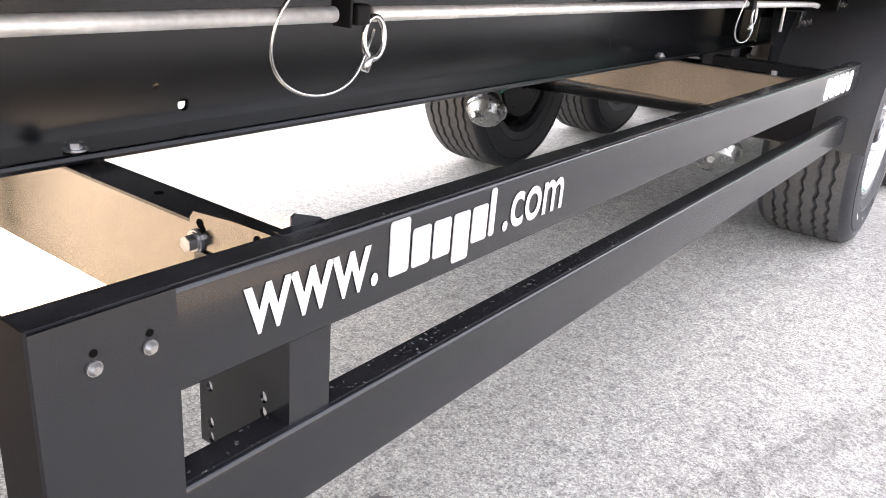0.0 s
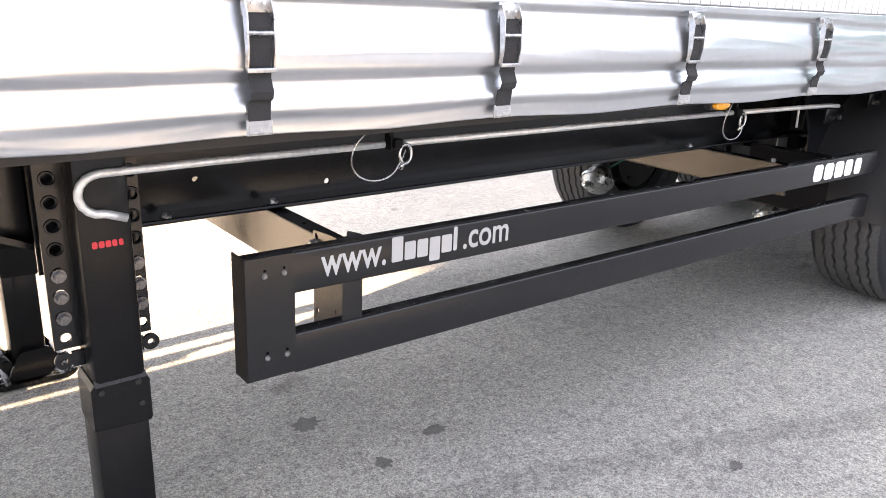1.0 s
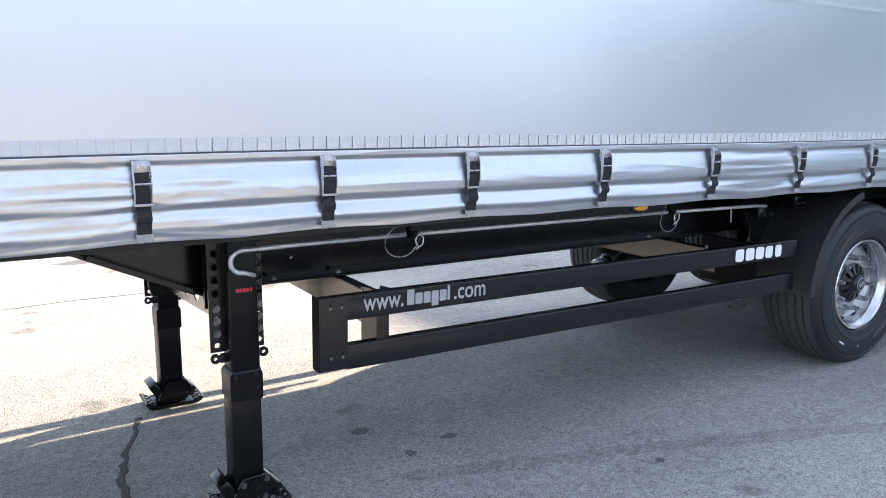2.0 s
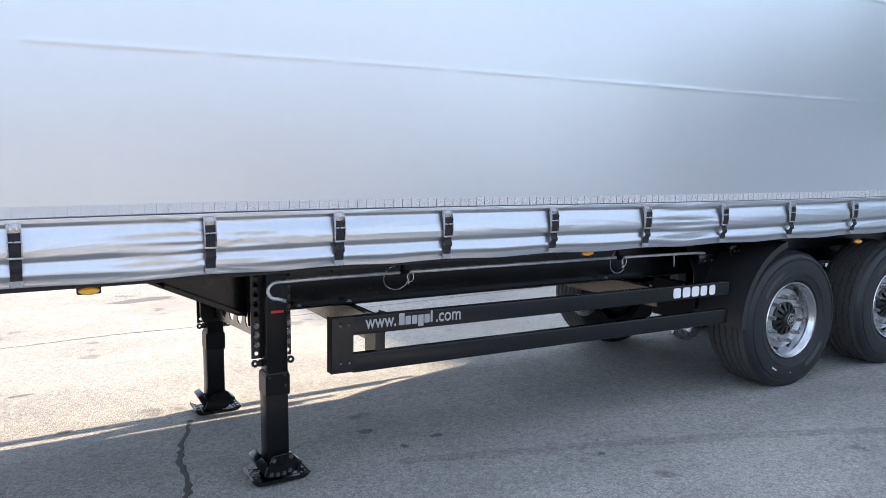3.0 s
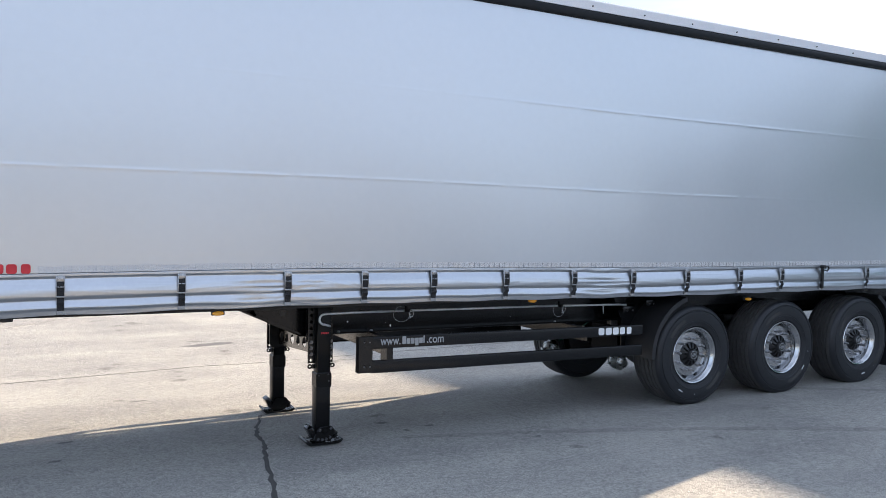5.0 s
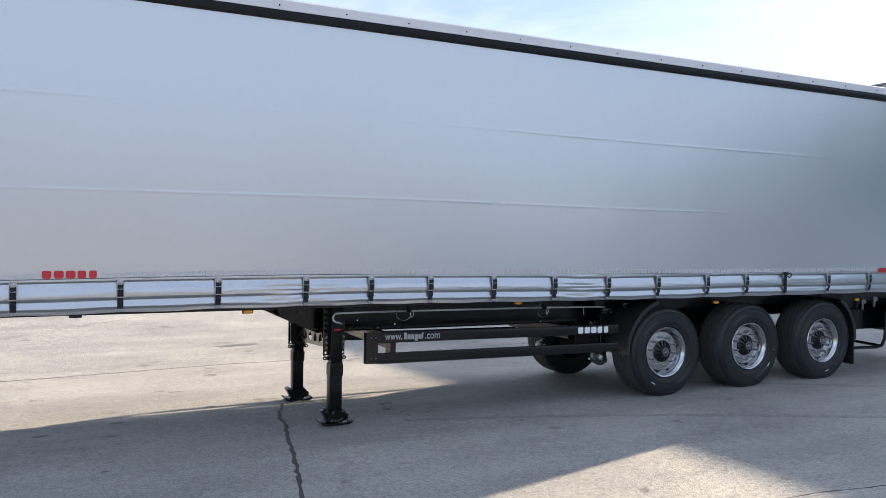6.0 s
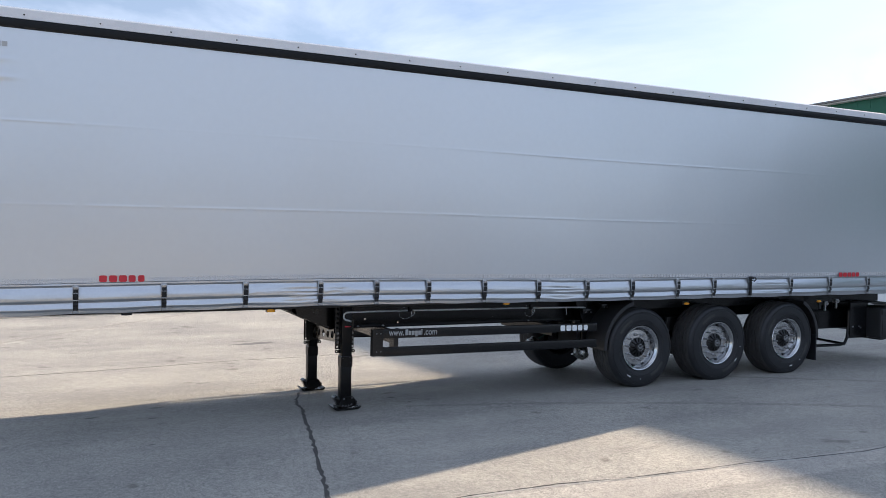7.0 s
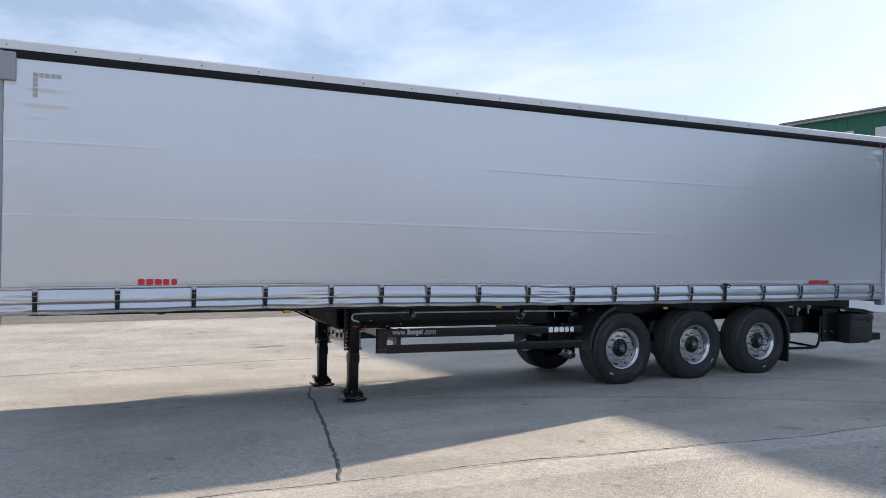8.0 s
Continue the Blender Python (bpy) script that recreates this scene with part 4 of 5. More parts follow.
def rail_mesh(x0, x1, z1, z0):
    """A folded rail: face, top and bottom flanges."""
    bm = bmesh.new()
    r, turn = 0.006, [radians(a) for a in (0, 22.5, 45, 67.5, 90)]
    top = [(r - r * math.cos(a), z1 - r + r * math.sin(a)) for a in turn]
    low = [(r - r * math.sin(a), z0 + r - r * math.cos(a)) for a in turn]
    prism(bm, top + [(0.040, z1), (0.040, z1 - 0.003), (0.006, z1 - 0.003), (0.003, z1 - 0.006), (0.003, z0 + 0.006), (0.006, z0 + 0.003), (0.045, z0 + 0.003), (0.045, z0)] + low, "x", x0, x1)
    return mesh_of("rail", bm, M_GUARD, True)


guard = link("side_guard", rail_mesh(0.118, 2.965, 0.0, -0.098), trailer, pose(GX, 0.54, GZ, 0, 0.62, 0), "black powder-coated side guard with white lettering")


def build_guard():
    link("lower_rail", rail_mesh(0.118, 2.965, -0.197, -0.297), guard, label="black folded lower rail")
    bm = bmesh.new()
    prism(bm, [(0.0, -0.0), (0.118, 0.0), (0.118, -0.290), (0.0, -0.290)], "y", 0.0, 0.003)
    prism(bm, [(0.0, -0.0), (0.118, 0.0), (0.118, -0.003), (0.0, -0.003)], "y", 0.003, 0.040)
    prism(bm, [(0.0, -0.287), (0.118, -0.287), (0.118, -0.290), (0.0, -0.290)], "y", 0.003, 0.045)
    part("end_panel", bm, M_GUARD, guard, "flat black end panel")
    bm = bmesh.new()
    box(bm, -0.003, 0.0, 0.0, 0.062, -0.290, 0.004)
    box(bm, -0.002, 0.024, 0.062, 0.065, -0.290, -0.012)
    part("end_return", bm, M_MATTE, guard)
    bm = bmesh.new()
    for x0, x1 in ((0.0, 0.118), (0.118, 2.965)):
        box(bm, x0, x1, 0.0062, 0.038, 0.0002, 0.0012)
    part("flange_dust", bm, M_GUARD_IN, guard, "dark glossy top flange")
    bm = bmesh.new()
    box(bm, 0.118, 2.965, 0.0075, 0.038, -0.1968, -0.1958)
    part("flange_dust", bm, M_DUST, guard, "dark glossy top flange with dust specks")
    bm = bmesh.new()
    prism(bm, [(0.007, -0.097), (0.011, -0.097), (0.011, -0.2), (0.007, -0.2)], "x", 0.246, 0.302)
    prism(bm, [(0.011, -0.097), (0.035, -0.097), (0.035, -0.2), (0.011, -0.2)], "x", 0.246, 0.250)
    part("strut", bm, M_GUARD, guard)
    # bolts of the end panel
    bm = bmesh.new()
    cyl(bm, (0, 0, 0), (0, -0.002, 0), 0.0066, 14)
    cyl(bm, (0, -0.002, 0), (0, -0.006, 0), 0.0058, 14, 0.0034)
    bolt = mesh_of("panel_bolt", bm, M_DULL, True)
    bm = bmesh.new()
    cyl(bm, (0, 0, 0), (0, -0.0006, 0), 0.0034, 10)
    slot = mesh_of("panel_slot", bm, M_SLOT)
    for x, z in ((0.045, -0.043), (0.092, -0.043), (0.047, -0.240), (0.096, -0.241)):
        link("panel_bolt", bolt, guard, (x, 0, z), "domed bright steel bolt")
        link("panel_slot", slot, guard, (x + 0.0005, 0, z + 0.0125))
    # cross arms that carry the rails
    for i, (xa, zt, zb, yb) in enumerate(((0.278, -0.036, -0.176, 1.55), (2.335, -0.022, -0.140, 1.3), (2.70, -0.022, -0.28, 0.45))):
        bm = bmesh.new()
        box(bm, xa, xa + 0.004, 0.062, yb, zb, zt)
        part("arm_plate", bm, (M_MIRROR_PLATE, M_ARM, M_MATTE)[i], guard, "smooth cross arm plate")
        bm = bmesh.new()
        box(bm, xa - 0.002, xa + 0.052, 0.060, yb, zt, zt + 0.004)
        part("arm_flange", bm, M_GUARD, guard)
        if i:
            bm = bmesh.new()
            box(bm, xa - 0.002, xa + 0.030, 0.070, yb, zb - 0.004, zb)
            part("arm_flange", bm, M_GUARD, guard)
        if i == 2:
            continue
        if i:
            bm = bmesh.new()
            cyl(bm, (xa + 0.02, 0.142, zt + 0.004), (xa + 0.02, 0.142, zt + 0.016), 0.0095, 6)
            part("arm_bolt", bm, M_HEX, guard, "bright hexagon bolt")
            continue
        bm = bmesh.new()
        prism(bm, [(0.048, zt - 0.055), (0.048, zt + 0.027), (0.120, zt + 0.024), (0.188, zt + 0.019), (0.195, zt + 0.010), (0.196, zt - 0.055)], "x", xa - 0.008, xa - 0.004, 0.001)
        part("arm_lug", bm, M_MIRROR_PLATE, guard)
        bm = bmesh.new()
        cyl(bm, (xa - 0.008, 0.182, zt - 0.015), (xa - 0.012, 0.182, zt - 0.015), 0.0135, 16)
        cyl(bm, (xa - 0.012, 0.182, zt - 0.015), (xa - 0.014, 0.182, zt - 0.015), 0.011, 16)
        cyl(bm, (xa - 0.014, 0.182, zt - 0.015), (xa - 0.024, 0.182, zt - 0.015), 0.0095, 6)
        part("arm_bolt", bm, M_HEX, guard, "bright hexagon bolt")
        bm = bmesh.new()
        cyl(bm, (xa - 0.0082, 0, 0), (xa - 0.0088, 0, 0), 0.0055, 12)
        cyl(bm, (xa - 0.0082, -0.004, -0.005), (xa - 0.0088, -0.004, -0.005), 0.0045, 12)
        hole = mesh_of("lug_hole", bm, M_SLOT)
        for yy, zz in ((0.176, zt + 0.007), (0.082, zt + 0.014)):
            link("lug_hole", hole, guard, (0, yy, zz))
        bm = bmesh.new()
        cyl(bm, (xa + 0.025, 0.30, zt + 0.004), (xa + 0.025, 0.30, zt + 0.0046), 0.006, 12)
        part("flange_hole", bm, M_SLOT, guard)
        # holed lower plate behind the rails
        bm = bmesh.new()
        for ya, yc, rows in ((0.035, 0.055, ()), (0.055, 0.085, ((-0.209, -0.190), (-0.229, -0.209))), (0.085, 0.145, ()), (0.145, 0.183, ((-0.242, -0.210), (-0.285, -0.266), (-0.307, -0.285)))):
            z = -0.060
            for za, zc in rows:
                if zc < z:
                    prism(bm, [(ya, zc), (yc, zc), (yc, z), (ya, z)], "x", xa - 0.012, xa - 0.008)
                holed(bm, ya, yc, za, zc, (ya + yc) / 2, (za + zc) / 2, 0.0055, 0.0075, "x", xa - 0.012, xa - 0.008)
                z = za
            if z > -0.306:
                prism(bm, [(ya, -0.307), (yc, -0.307), (yc, z), (ya, z)], "x", xa - 0.012, xa - 0.008)
        bmesh.ops.remove_doubles(bm, verts=bm.verts, dist=0.0004)
        part("holed_plate", bm, M_GUARD, guard, "small black plate with oval holes")
    # a bracket clip on the upper flange
    bm = bmesh.new()
    prism(bm, [(0.278, 0.0), (0.287, 0.0), (0.289, 0.005), (0.295, 0.0), (0.318, 0.0), (0.318, 0.004), (0.283, 0.0155), (0.278, 0.013)], "y", 0.040, 0.0425)
    box(bm, 0.257, 0.318, 0.028, 0.042, 0.0014, 0.0032)
    part("flange_clip", bm, M_GUARD, guard)
    # lettering: web address with the maker's name as plain blocks
    t0, t1, base = 0.632 - GX, 1.213 - GX, -0.069
    y = -0.0012
    lettering("lettering", "www.", t0, t0 + 0.179, base, 0.047, y, guard, M_URL)
    lettering("lettering", ".com", t1 - 0.159, t1, base, 0.047, y, guard, M_URL)
    a = t0 + 0.196
    for w, lo, hi in ((0.033, 0.0, 0.064), (0.033, 0.0, 0.047), (0.033, 0.0, 0.047), (0.033, -0.016, 0.047), (0.033, 0.0, 0.047), (0.012, 0.0, 0.064)):
        bm = bmesh.new()
        b, z0, z1, c = a + w, base + lo, base + hi, 0.003
        prism(bm, [(a + c, z0), (b - c, z0), (b, z0 + c), (b, z1 - c), (b - c, z1), (a + c, z1), (a, z1 - c), (a, z0 + c)], "y", y - 0.0006, y + 0.0006)
        part("lettering_block", bm, M_URL, guard)
        a += w + 0.0055
    emblem(guard, 2.87 - GX, 3.285 - GX, -0.082, -0.014, -0.0012, M_LOGO)


build_guard()


def build_far_guard():
    g = link("side_guard", guard.data, trailer, pose(GX, 2.69, GZ, 0, 0.62, 0) @ Matrix.Diagonal((1, -1, 1, 1)))
    for ob in list(guard.children):
        if ob.name.split(".")[0] in ("lower_rail", "end_panel", "end_return", "strut"):
            link(ob.name.split(".")[0], ob.data, g, (0, 0, -0.07) if ob.name.startswith("lower") else None)


build_far_guard()


# bent securing bar with two cable rings
def build_bar():
    y = 0.725
    pts = [(0.268, y, 0.970), (0.225, y, 0.985)]
    for k in range(9):
        a = radians(-110 - k * 160 / 8)
        pts.append((0.222 + 0.047 * math.cos(a), y, 1.028 + 0.044 * math.sin(a)))
    pts += [(0.45, y, 1.074), (0.925, y, 1.073)]
    bm = bmesh.new()
    tube(bm, pts, 0.0095, 12)
    bar = part("securing_bar", bm, M_STEEL, trailer, "bent galvanised steel securing bar", smooth="all")
    bm = bmesh.new()
    tube(bm, [(0.990, y, 1.072), (1.8, y, 1.066), (2.52, y, 1.060)], 0.0095, 12)
    part("bar_length", bm, M_STEEL, bar, smooth="all")
    bm = bmesh.new()
    tube(bm, [(2.59, y, 1.058), (3.1, y, 1.050), (3.28, y, 1.046), (3.36, y, 1.040)], 0.0095, 12)
    part("bar_length", bm, M_STEEL, bar, smooth="all")
    bm = bmesh.new()
    tube(bm, [(3.10, y + 0.045, 1.050), (3.105, y + 0.045, 1.030), (3.11, y + 0.045, 0.955)], 0.005, 8)
    part("bar_hanger", bm, M_STEEL, bar, "thin steel hanger rod", smooth="all")
    for x, z, cx, rx, rz in ((0.957, 1.066, -0.058, 0.074, 0.068), (2.555, 1.052, -0.022, 0.062, 0.078)):
        bm = bmesh.new()
        box(bm, x - 0.004, x + 0.020, y - 0.013, y + 0.012, z - 0.006, z + 0.019, 0.003)
        box(bm, x - 0.020, x - 0.016, y - 0.016, y + 0.014, z - 0.008, z + 0.028, 0.001)
        box(bm, x - 0.018, x - 0.002, y - 0.004, y + 0.02, z + 0.010, z + 0.050, 0.003)
        part("bar_clip", bm, M_MATTE, bar, "black plastic bar clip")
        bm = bmesh.new()
        ring = [(x + cx + rx * math.cos(a), y - 0.004 + 0.008 * math.sin(2 * a), z - 0.018 + rz * math.sin(a)) for a in np.linspace(radians(118), radians(118 + 212), 28)]
        tube(bm, [(x - 0.010, y + 0.012, z + 0.050)] + ring + [(x + 0.022, y - 0.006, z - 0.036), (x + 0.034, y - 0.006, z - 0.012)], 0.0022, 8)
        part("cable", bm, M_BOLT, bar, "thin bright steel cable loop", smooth="all")
        bm = bmesh.new()
        tube(bm, [(x + 0.032 + 0.019 * math.cos(a), y - 0.008, z - 0.022 + 0.026 * math.sin(a)) for a in np.linspace(0, 2 * math.pi, 21)[:-1]], 0.0042, 8, True)
        cyl(bm, (x + 0.016, y - 0.007, z - 0.062), (x + 0.028, y - 0.007, z - 0.042), 0.0065, 8)
        part("pin_ring", bm, M_BOLT, bar, "bright steel pin ring", smooth="all")


build_bar()


# marker lamps
def build_markers():
    for x, y, z in ((-0.676, 0.48, 1.140), (2.08, 0.50, 1.142), (4.82, 0.50, 1.075), (7.33, 0.50, 1.048), (-2.03, 0.48, 1.150)):
        bm = bmesh.new()
        box(bm, x - 0.048, x + 0.048, y, y + 0.03, z - 0.016, z + 0.026, 0.006)
        lamp = part("marker_lamp", bm, M_PLASTIC, trailer, "small amber side marker lamp")
        bm = bmesh.new()
        cyl(bm, (0, 0.002, 0), (0, -0.012, 0), 0.044, 24, 0.040)
        cyl(bm, (0, -0.012, 0), (0, -0.019, 0), 0.040, 24, 0.024)
        bmesh.ops.transform(bm, matrix=Matrix.Translation((x, y, z)) @ Matrix.Diagonal((1.0, 1.0, 0.40, 1.0)), verts=bm.verts)
        if x > -2:
            part("lens", bm, M_AMBER, lamp, "amber lens", smooth=True)
        else:
            part("lens", bm, M_PLASTIC, lamp)


build_markers()


# wheels
def wheel_meshes():
    ms = {}
    bm = bmesh.new()
    R, r = 0.514, 0.281
    side = [(r, 0.035), (0.300, 0.016), (0.303, 0.011), (0.312, 0.010), (0.345, 0.001), (0.349, 0.004), (0.353, 0.000), (0.41, -0.004), (0.445, 0.0), (0.448, 0.006), (0.459, 0.006), (0.462, 0.001), (0.480, 0.006), (0.498, 0.022)]
    prof = list(side)
    # tread with grooves
    grooves = (0.085, 0.135, 0.1925, 0.250, 0.300)
    prof.append((0.509, 0.040))
    for g in grooves:
        prof += [(R, g - 0.008), (R - 0.013, g - 0.004), (R - 0.013, g + 0.004), (R, g + 0.008)]
    prof.append((0.509, 0.345))
    prof += [(a, 0.385 - b) for a, b in side[::-1]]
    lathe(bm, prof, 168)
    # a little flat where it stands, wavy grooves
    for v in bm.verts:
        if 0.06 < v.co.y < 0.325 and math.hypot(v.co.x, v.co.z) > 0.49:
            a = math.atan2(v.co.z, v.co.x)
            v.co.y += 0.0055 * math.asin(math.sin(42 * a + 0.01)) / 1.571
    for f in bm.faces:
        c = f.calc_center_median()
        f.material_index = 1 if math.hypot(c.x, c.z) > 0.5045 else 0
    ms["tyre"] = mesh_of("tyre", bm, [M_TYRE, M_TREAD], True)
    bm = bmesh.new()
    lathe(bm, [(0.283, 0.030), (0.289, 0.021), (0.284, 0.014), (0.272, 0.018), (0.262, 0.036), (0.252, 0.046), (0.247, 0.070), (0.245, 0.112), (0.239, 0.120), (0.232, 0.108), (0.222, 0.094), (0.122, 0.088), (0.120, 0.105), (0.222, 0.112), (0.239, 0.140), (0.252, 0.135), (0.260, 0.30), (0.285, 0.33)], 64)
    ms["rim"] = mesh_of("rim", bm, M_RIM, True)
    bm = bmesh.new()
    cyl(bm, (0, 0.130, 0), (0.0, 0.100, 0), 0.015, 14)
    ms["dark"] = mesh_of("hand_hole", bm, M_HUB)
    bm = bmesh.new()
    cyl(bm, (0, 0.092, 0), (0, 0.084, 0), 0.019, 14, 0.017)
    cyl(bm, (0, 0.084, 0), (0, 0.056, 0), 0.0165, 6, 0.0155)
    cyl(bm, (0, 0.058, 0), (0, 0.034, 0), 0.0125, 10, 0.010)
    ms["nut"] = mesh_of("wheel_nut", bm, M_BUCKLE, True)
    bm = bmesh.new()
    lathe(bm, [(0.127, 0.098), (0.125, 0.080), (0.118, 0.074), (0.110, 0.072), (0.066, 0.060), (0.060, 0.056), (0.057, 0.040), (0.053, 0.030), (0.046, 0.025), (0.004, 0.023), (0.004, 0.12), (0.127, 0.12)], 96)
    for i, v in enumerate(bm.verts):
        r = math.hypot(v.co.x, v.co.z)
        if 0.062 < r < 0.115 and v.co.y < 0.1 and round(math.degrees(math.atan2(v.co.z, v.co.x)) / 3.75) % 8 in (0, 1, 2):
            v.co.y += 0.022
    ms["hub"] = mesh_of("hub", bm, M_HUB, True)
    bm = bmesh.new()
    tube(bm, [(0.040 * math.cos(a), 0.0235, 0.040 * math.sin(a)) for a in np.linspace(0, 2 * math.pi, 25)[:-1]], 0.003, 6, True)
    for a in (-0.016, 0.0, 0.016):
        box(bm, a - 0.0035, a + 0.0035, 0.0205, 0.0235, -0.024 + abs(a) * 0.5, 0.024 - abs(a) * 0.5, 0.001, Matrix.Rotation(radians(25), 4, "Y"))
    ms["badge"] = mesh_of("hub_badge", bm, M_GREY_TXT, True)
    bm = bmesh.new()
    box(bm, -0.030, 0.030, -0.0045, 0.0, -0.006, 0.006, 0.001)
    ms["mark"] = mesh_of("paint_mark", bm, M_WHITE)
    bm = bmesh.new()
    cyl(bm, (0, 0, 0), (0, -0.004, 0), 0.005, 8)
    ms["dot"] = mesh_of("paint_dot", bm, M_WHITE)
    # raised maker's panel on the sidewall, left plain
    bm = bmesh.new()
    rows = []
    for k in range(9):
        a = radians(-18 + 4.5 * k)
        rows.append([bm.verts.new((r * math.cos(a), w, r * math.sin(a))) for r, w in ((0.370, 0.002), (0.372, -0.0042), (0.408, -0.0062), (0.410, 0.0))])
    for a, b in zip(rows, rows[1:]):
        for i in range(3):
            bm.faces.new((a[i], a[i + 1], b[i + 1], b[i]))
    ms["bars"] = mesh_of("sidewall_panel", bm, M_TREAD)
    bm = bmesh.new()
    lathe(bm, [(0.215, 0.17), (0.215, 0.36), (0.06, 0.36), (0.06, 0.17)], 24)
    ms["drum"] = mesh_of("brake_drum", bm, M_HUB, True)
    return ms


WM = wheel_meshes()


def build_wheel(x, y, z, turn, far=False, marks=()):
    m = pose(x, y, z, 0, 0, 180 if far else 0) @ pose(0, 0, 0, 0, turn, 0)
    w = link("wheel", WM["drum"], trailer, m, "black truck tyre on a silver steel rim")
    link("tyre", WM["tyre"], w, label="black ribbed truck tyre")
    for k in (40, 220):
        link("sidewall_panel", WM["bars"], w, pose(0, 0, 0, 0, k, 0))
    link("rim", WM["rim"], w, label="silver painted steel rim")
    link("hub", WM["hub"], w, label="black hub cap")
    link("hub_badge", WM["badge"], w)
    for k in range(10):
        a = 2 * math.pi * k / 10
        b = a + math.pi / 10
        link("hand_hole", WM["dark"], w, (0.232 * math.cos(b), 0, 0.232 * math.sin(b)))
        link("wheel_nut", WM["nut"], w, (0.168 * math.cos(a), 0, 0.168 * math.sin(a)))
    for r, a in marks:
        a = radians(a) + radians(turn)
        link("paint_mark", WM["mark"], w, pose(r * math.cos(a), 0.0, r * math.sin(a), 0, -math.degrees(a) + 90, 0))
        link("paint_dot", WM["dot"], w, (0.395 * math.cos(a + 0.5), 0.0, 0.395 * math.sin(a + 0.5)))
    return w


AXLES = (4.070, 5.380, 6.690)
build_wheel(AXLES[0], 0.480, 0.527, 8, marks=((0.395, -120),))
build_wheel(AXLES[1], 0.480, 0.530, 20, marks=((0.395, -38),))
build_wheel(AXLES[2], 0.480, 0.534, -11, marks=((0.395, -80),))
for k, x in enumerate(AXLES):
    build_wheel(x, 2.68, 0.470 + 0.005 * k, 10 * k, True)


def build_running_gear():
    for x in AXLES:
        bm = bmesh.new()
        cyl(bm, (x, 0.80, 0.525), (x, 2.40, 0.48), 0.064, 18)
        part("axle", bm, M_BLACK, trailer, smooth=True)
        for y in (1.08, 2.05):
            bm = bmesh.new()
            prism(bm, [(x - 0.62, 0.86), (x - 0.42, 0.86), (x - 0.46, 0.58), (x - 0.56, 0.58)], "y", y - 0.06, y + 0.06, 0.005)
            part("hanger", bm, M_BLACK, trailer)
            bm = bmesh.new()
            box(bm, x - 0.52, x + 0.42, y - 0.045, y + 0.045, 0.585, 0.635, 0.01)
            part("trailing_arm", bm, M_BLACK, trailer)
            bm = bmesh.new()
            for i in range(4):
                cyl(bm, (x + 0.33, y, 0.63 + 0.055 * i), (x + 0.33, y, 0.685 + 0.055 * i), 0.13, 20, 0.145 if i % 2 else 0.12)
            part("air_bellows", bm, M_TYRE, trailer, smooth=True)
    for y, z in ((1.02, 0.405), (2.20, 0.37)):
        bm = bmesh.new()
        p, d = Vector((3.52, y, z + 0.01)), Vector((-0.55, -0.25, -0.62)).normalized()
        cyl(bm, p - d * 0.09, p, 0.060, 24, 0.098)
        cyl(bm, p - d * 0.008, p + d * 0.012, 0.106, 24)
        cyl(bm, p + d * 0.010, p + d * 0.055, 0.098, 24, 0.078)
        cyl(bm, p + d * 0.055, p + d * 0.066, 0.078, 24, 0.040)
        cyl(bm, p + Vector((-0.16, -0.03, 0.0)), p + Vector((-0.06, -0.02, -0.02)), 0.014, 10)
        part("brake_chamber", bm, M_CHAMBER, trailer, "silver brake chamber on the axle", smooth=True)
    bm = bmesh.new()
    tube(bm, [(3.62, 2.2, 0.45), (3.75, 2.1, 0.55), (3.85, 1.9, 0.72), (3.8, 1.75, 0.8)], 0.007, 8)
    part("air_hose", bm, mat("green_hose", (0.01, 0.11, 0.07), 0.4), trailer, "thin green air hose", smooth=True)
    # mudguards
    for xc, a0, a1, tail in ((AXLES[0], 105, 182, False), (AXLES[2], -2, 60, True)):
        bm = bmesh.new()
        n = 16
        out = [(xc + 0.60 * math.cos(radians(a)), 0.545 + 0.60 * math.sin(radians(a))) for a in np.linspace(a0, a1, n)]
        inn = [(xc + 0.585 * math.cos(radians(a)), 0.545 + 0.585 * math.sin(radians(a))) for a in np.linspace(a1, a0, n)]
        prism(bm, out + inn, "y", 0.47, 0.90)
        lip = [(xc + 0.555 * math.cos(radians(a)), 0.545 + 0.555 * math.sin(radians(a))) for a in np.linspace(a1, a0, n)]
        prism(bm, out + lip, "y", 0.462, 0.472)
        mg = part("mudguard", bm, M_PLASTIC, trailer, "black plastic mudguard", smooth=True)
        if tail:
            bm = bmesh.new()
            box(bm, xc + 0.575, xc + 0.592, 0.48, 0.90, 0.19, 0.56, 0.003)
            part("mud_flap", bm, M_TYRE, mg)
    bm = bmesh.new()
    box(bm, 3.551, 3.559, 0.965, 1.035, 0.873, 1.112, 0.002)
    part("web_stiffener", bm, M_ARM, trailer)
    bm = bmesh.new()
    holed(bm, 3.40, 3.49, 0.55, 0.65, 3.445, 0.60, 0.012, 0.012, "y", 1.0, 1.006)
    holed(bm, 3.40, 3.49, 0.65, 0.86, 3.445, 0.70, 0.012, 0.012, "y", 1.0, 1.006)
    bmesh.ops.remove_doubles(bm, verts=bm.verts, dist=0.0004)
    part("hanger_plate", bm, M_DULL, trailer, "grey holed plate of the axle hanger")
    bm = bmesh.new()
    holed(bm, 3.50, 3.56, 0.50, 0.62, 3.53, 0.56, 0.010, 0.010, "y", 0.93, 0.936)
    holed(bm, 3.50, 3.56, 0.62, 0.80, 3.53, 0.74, 0.010, 0.010, "y", 0.93, 0.936)
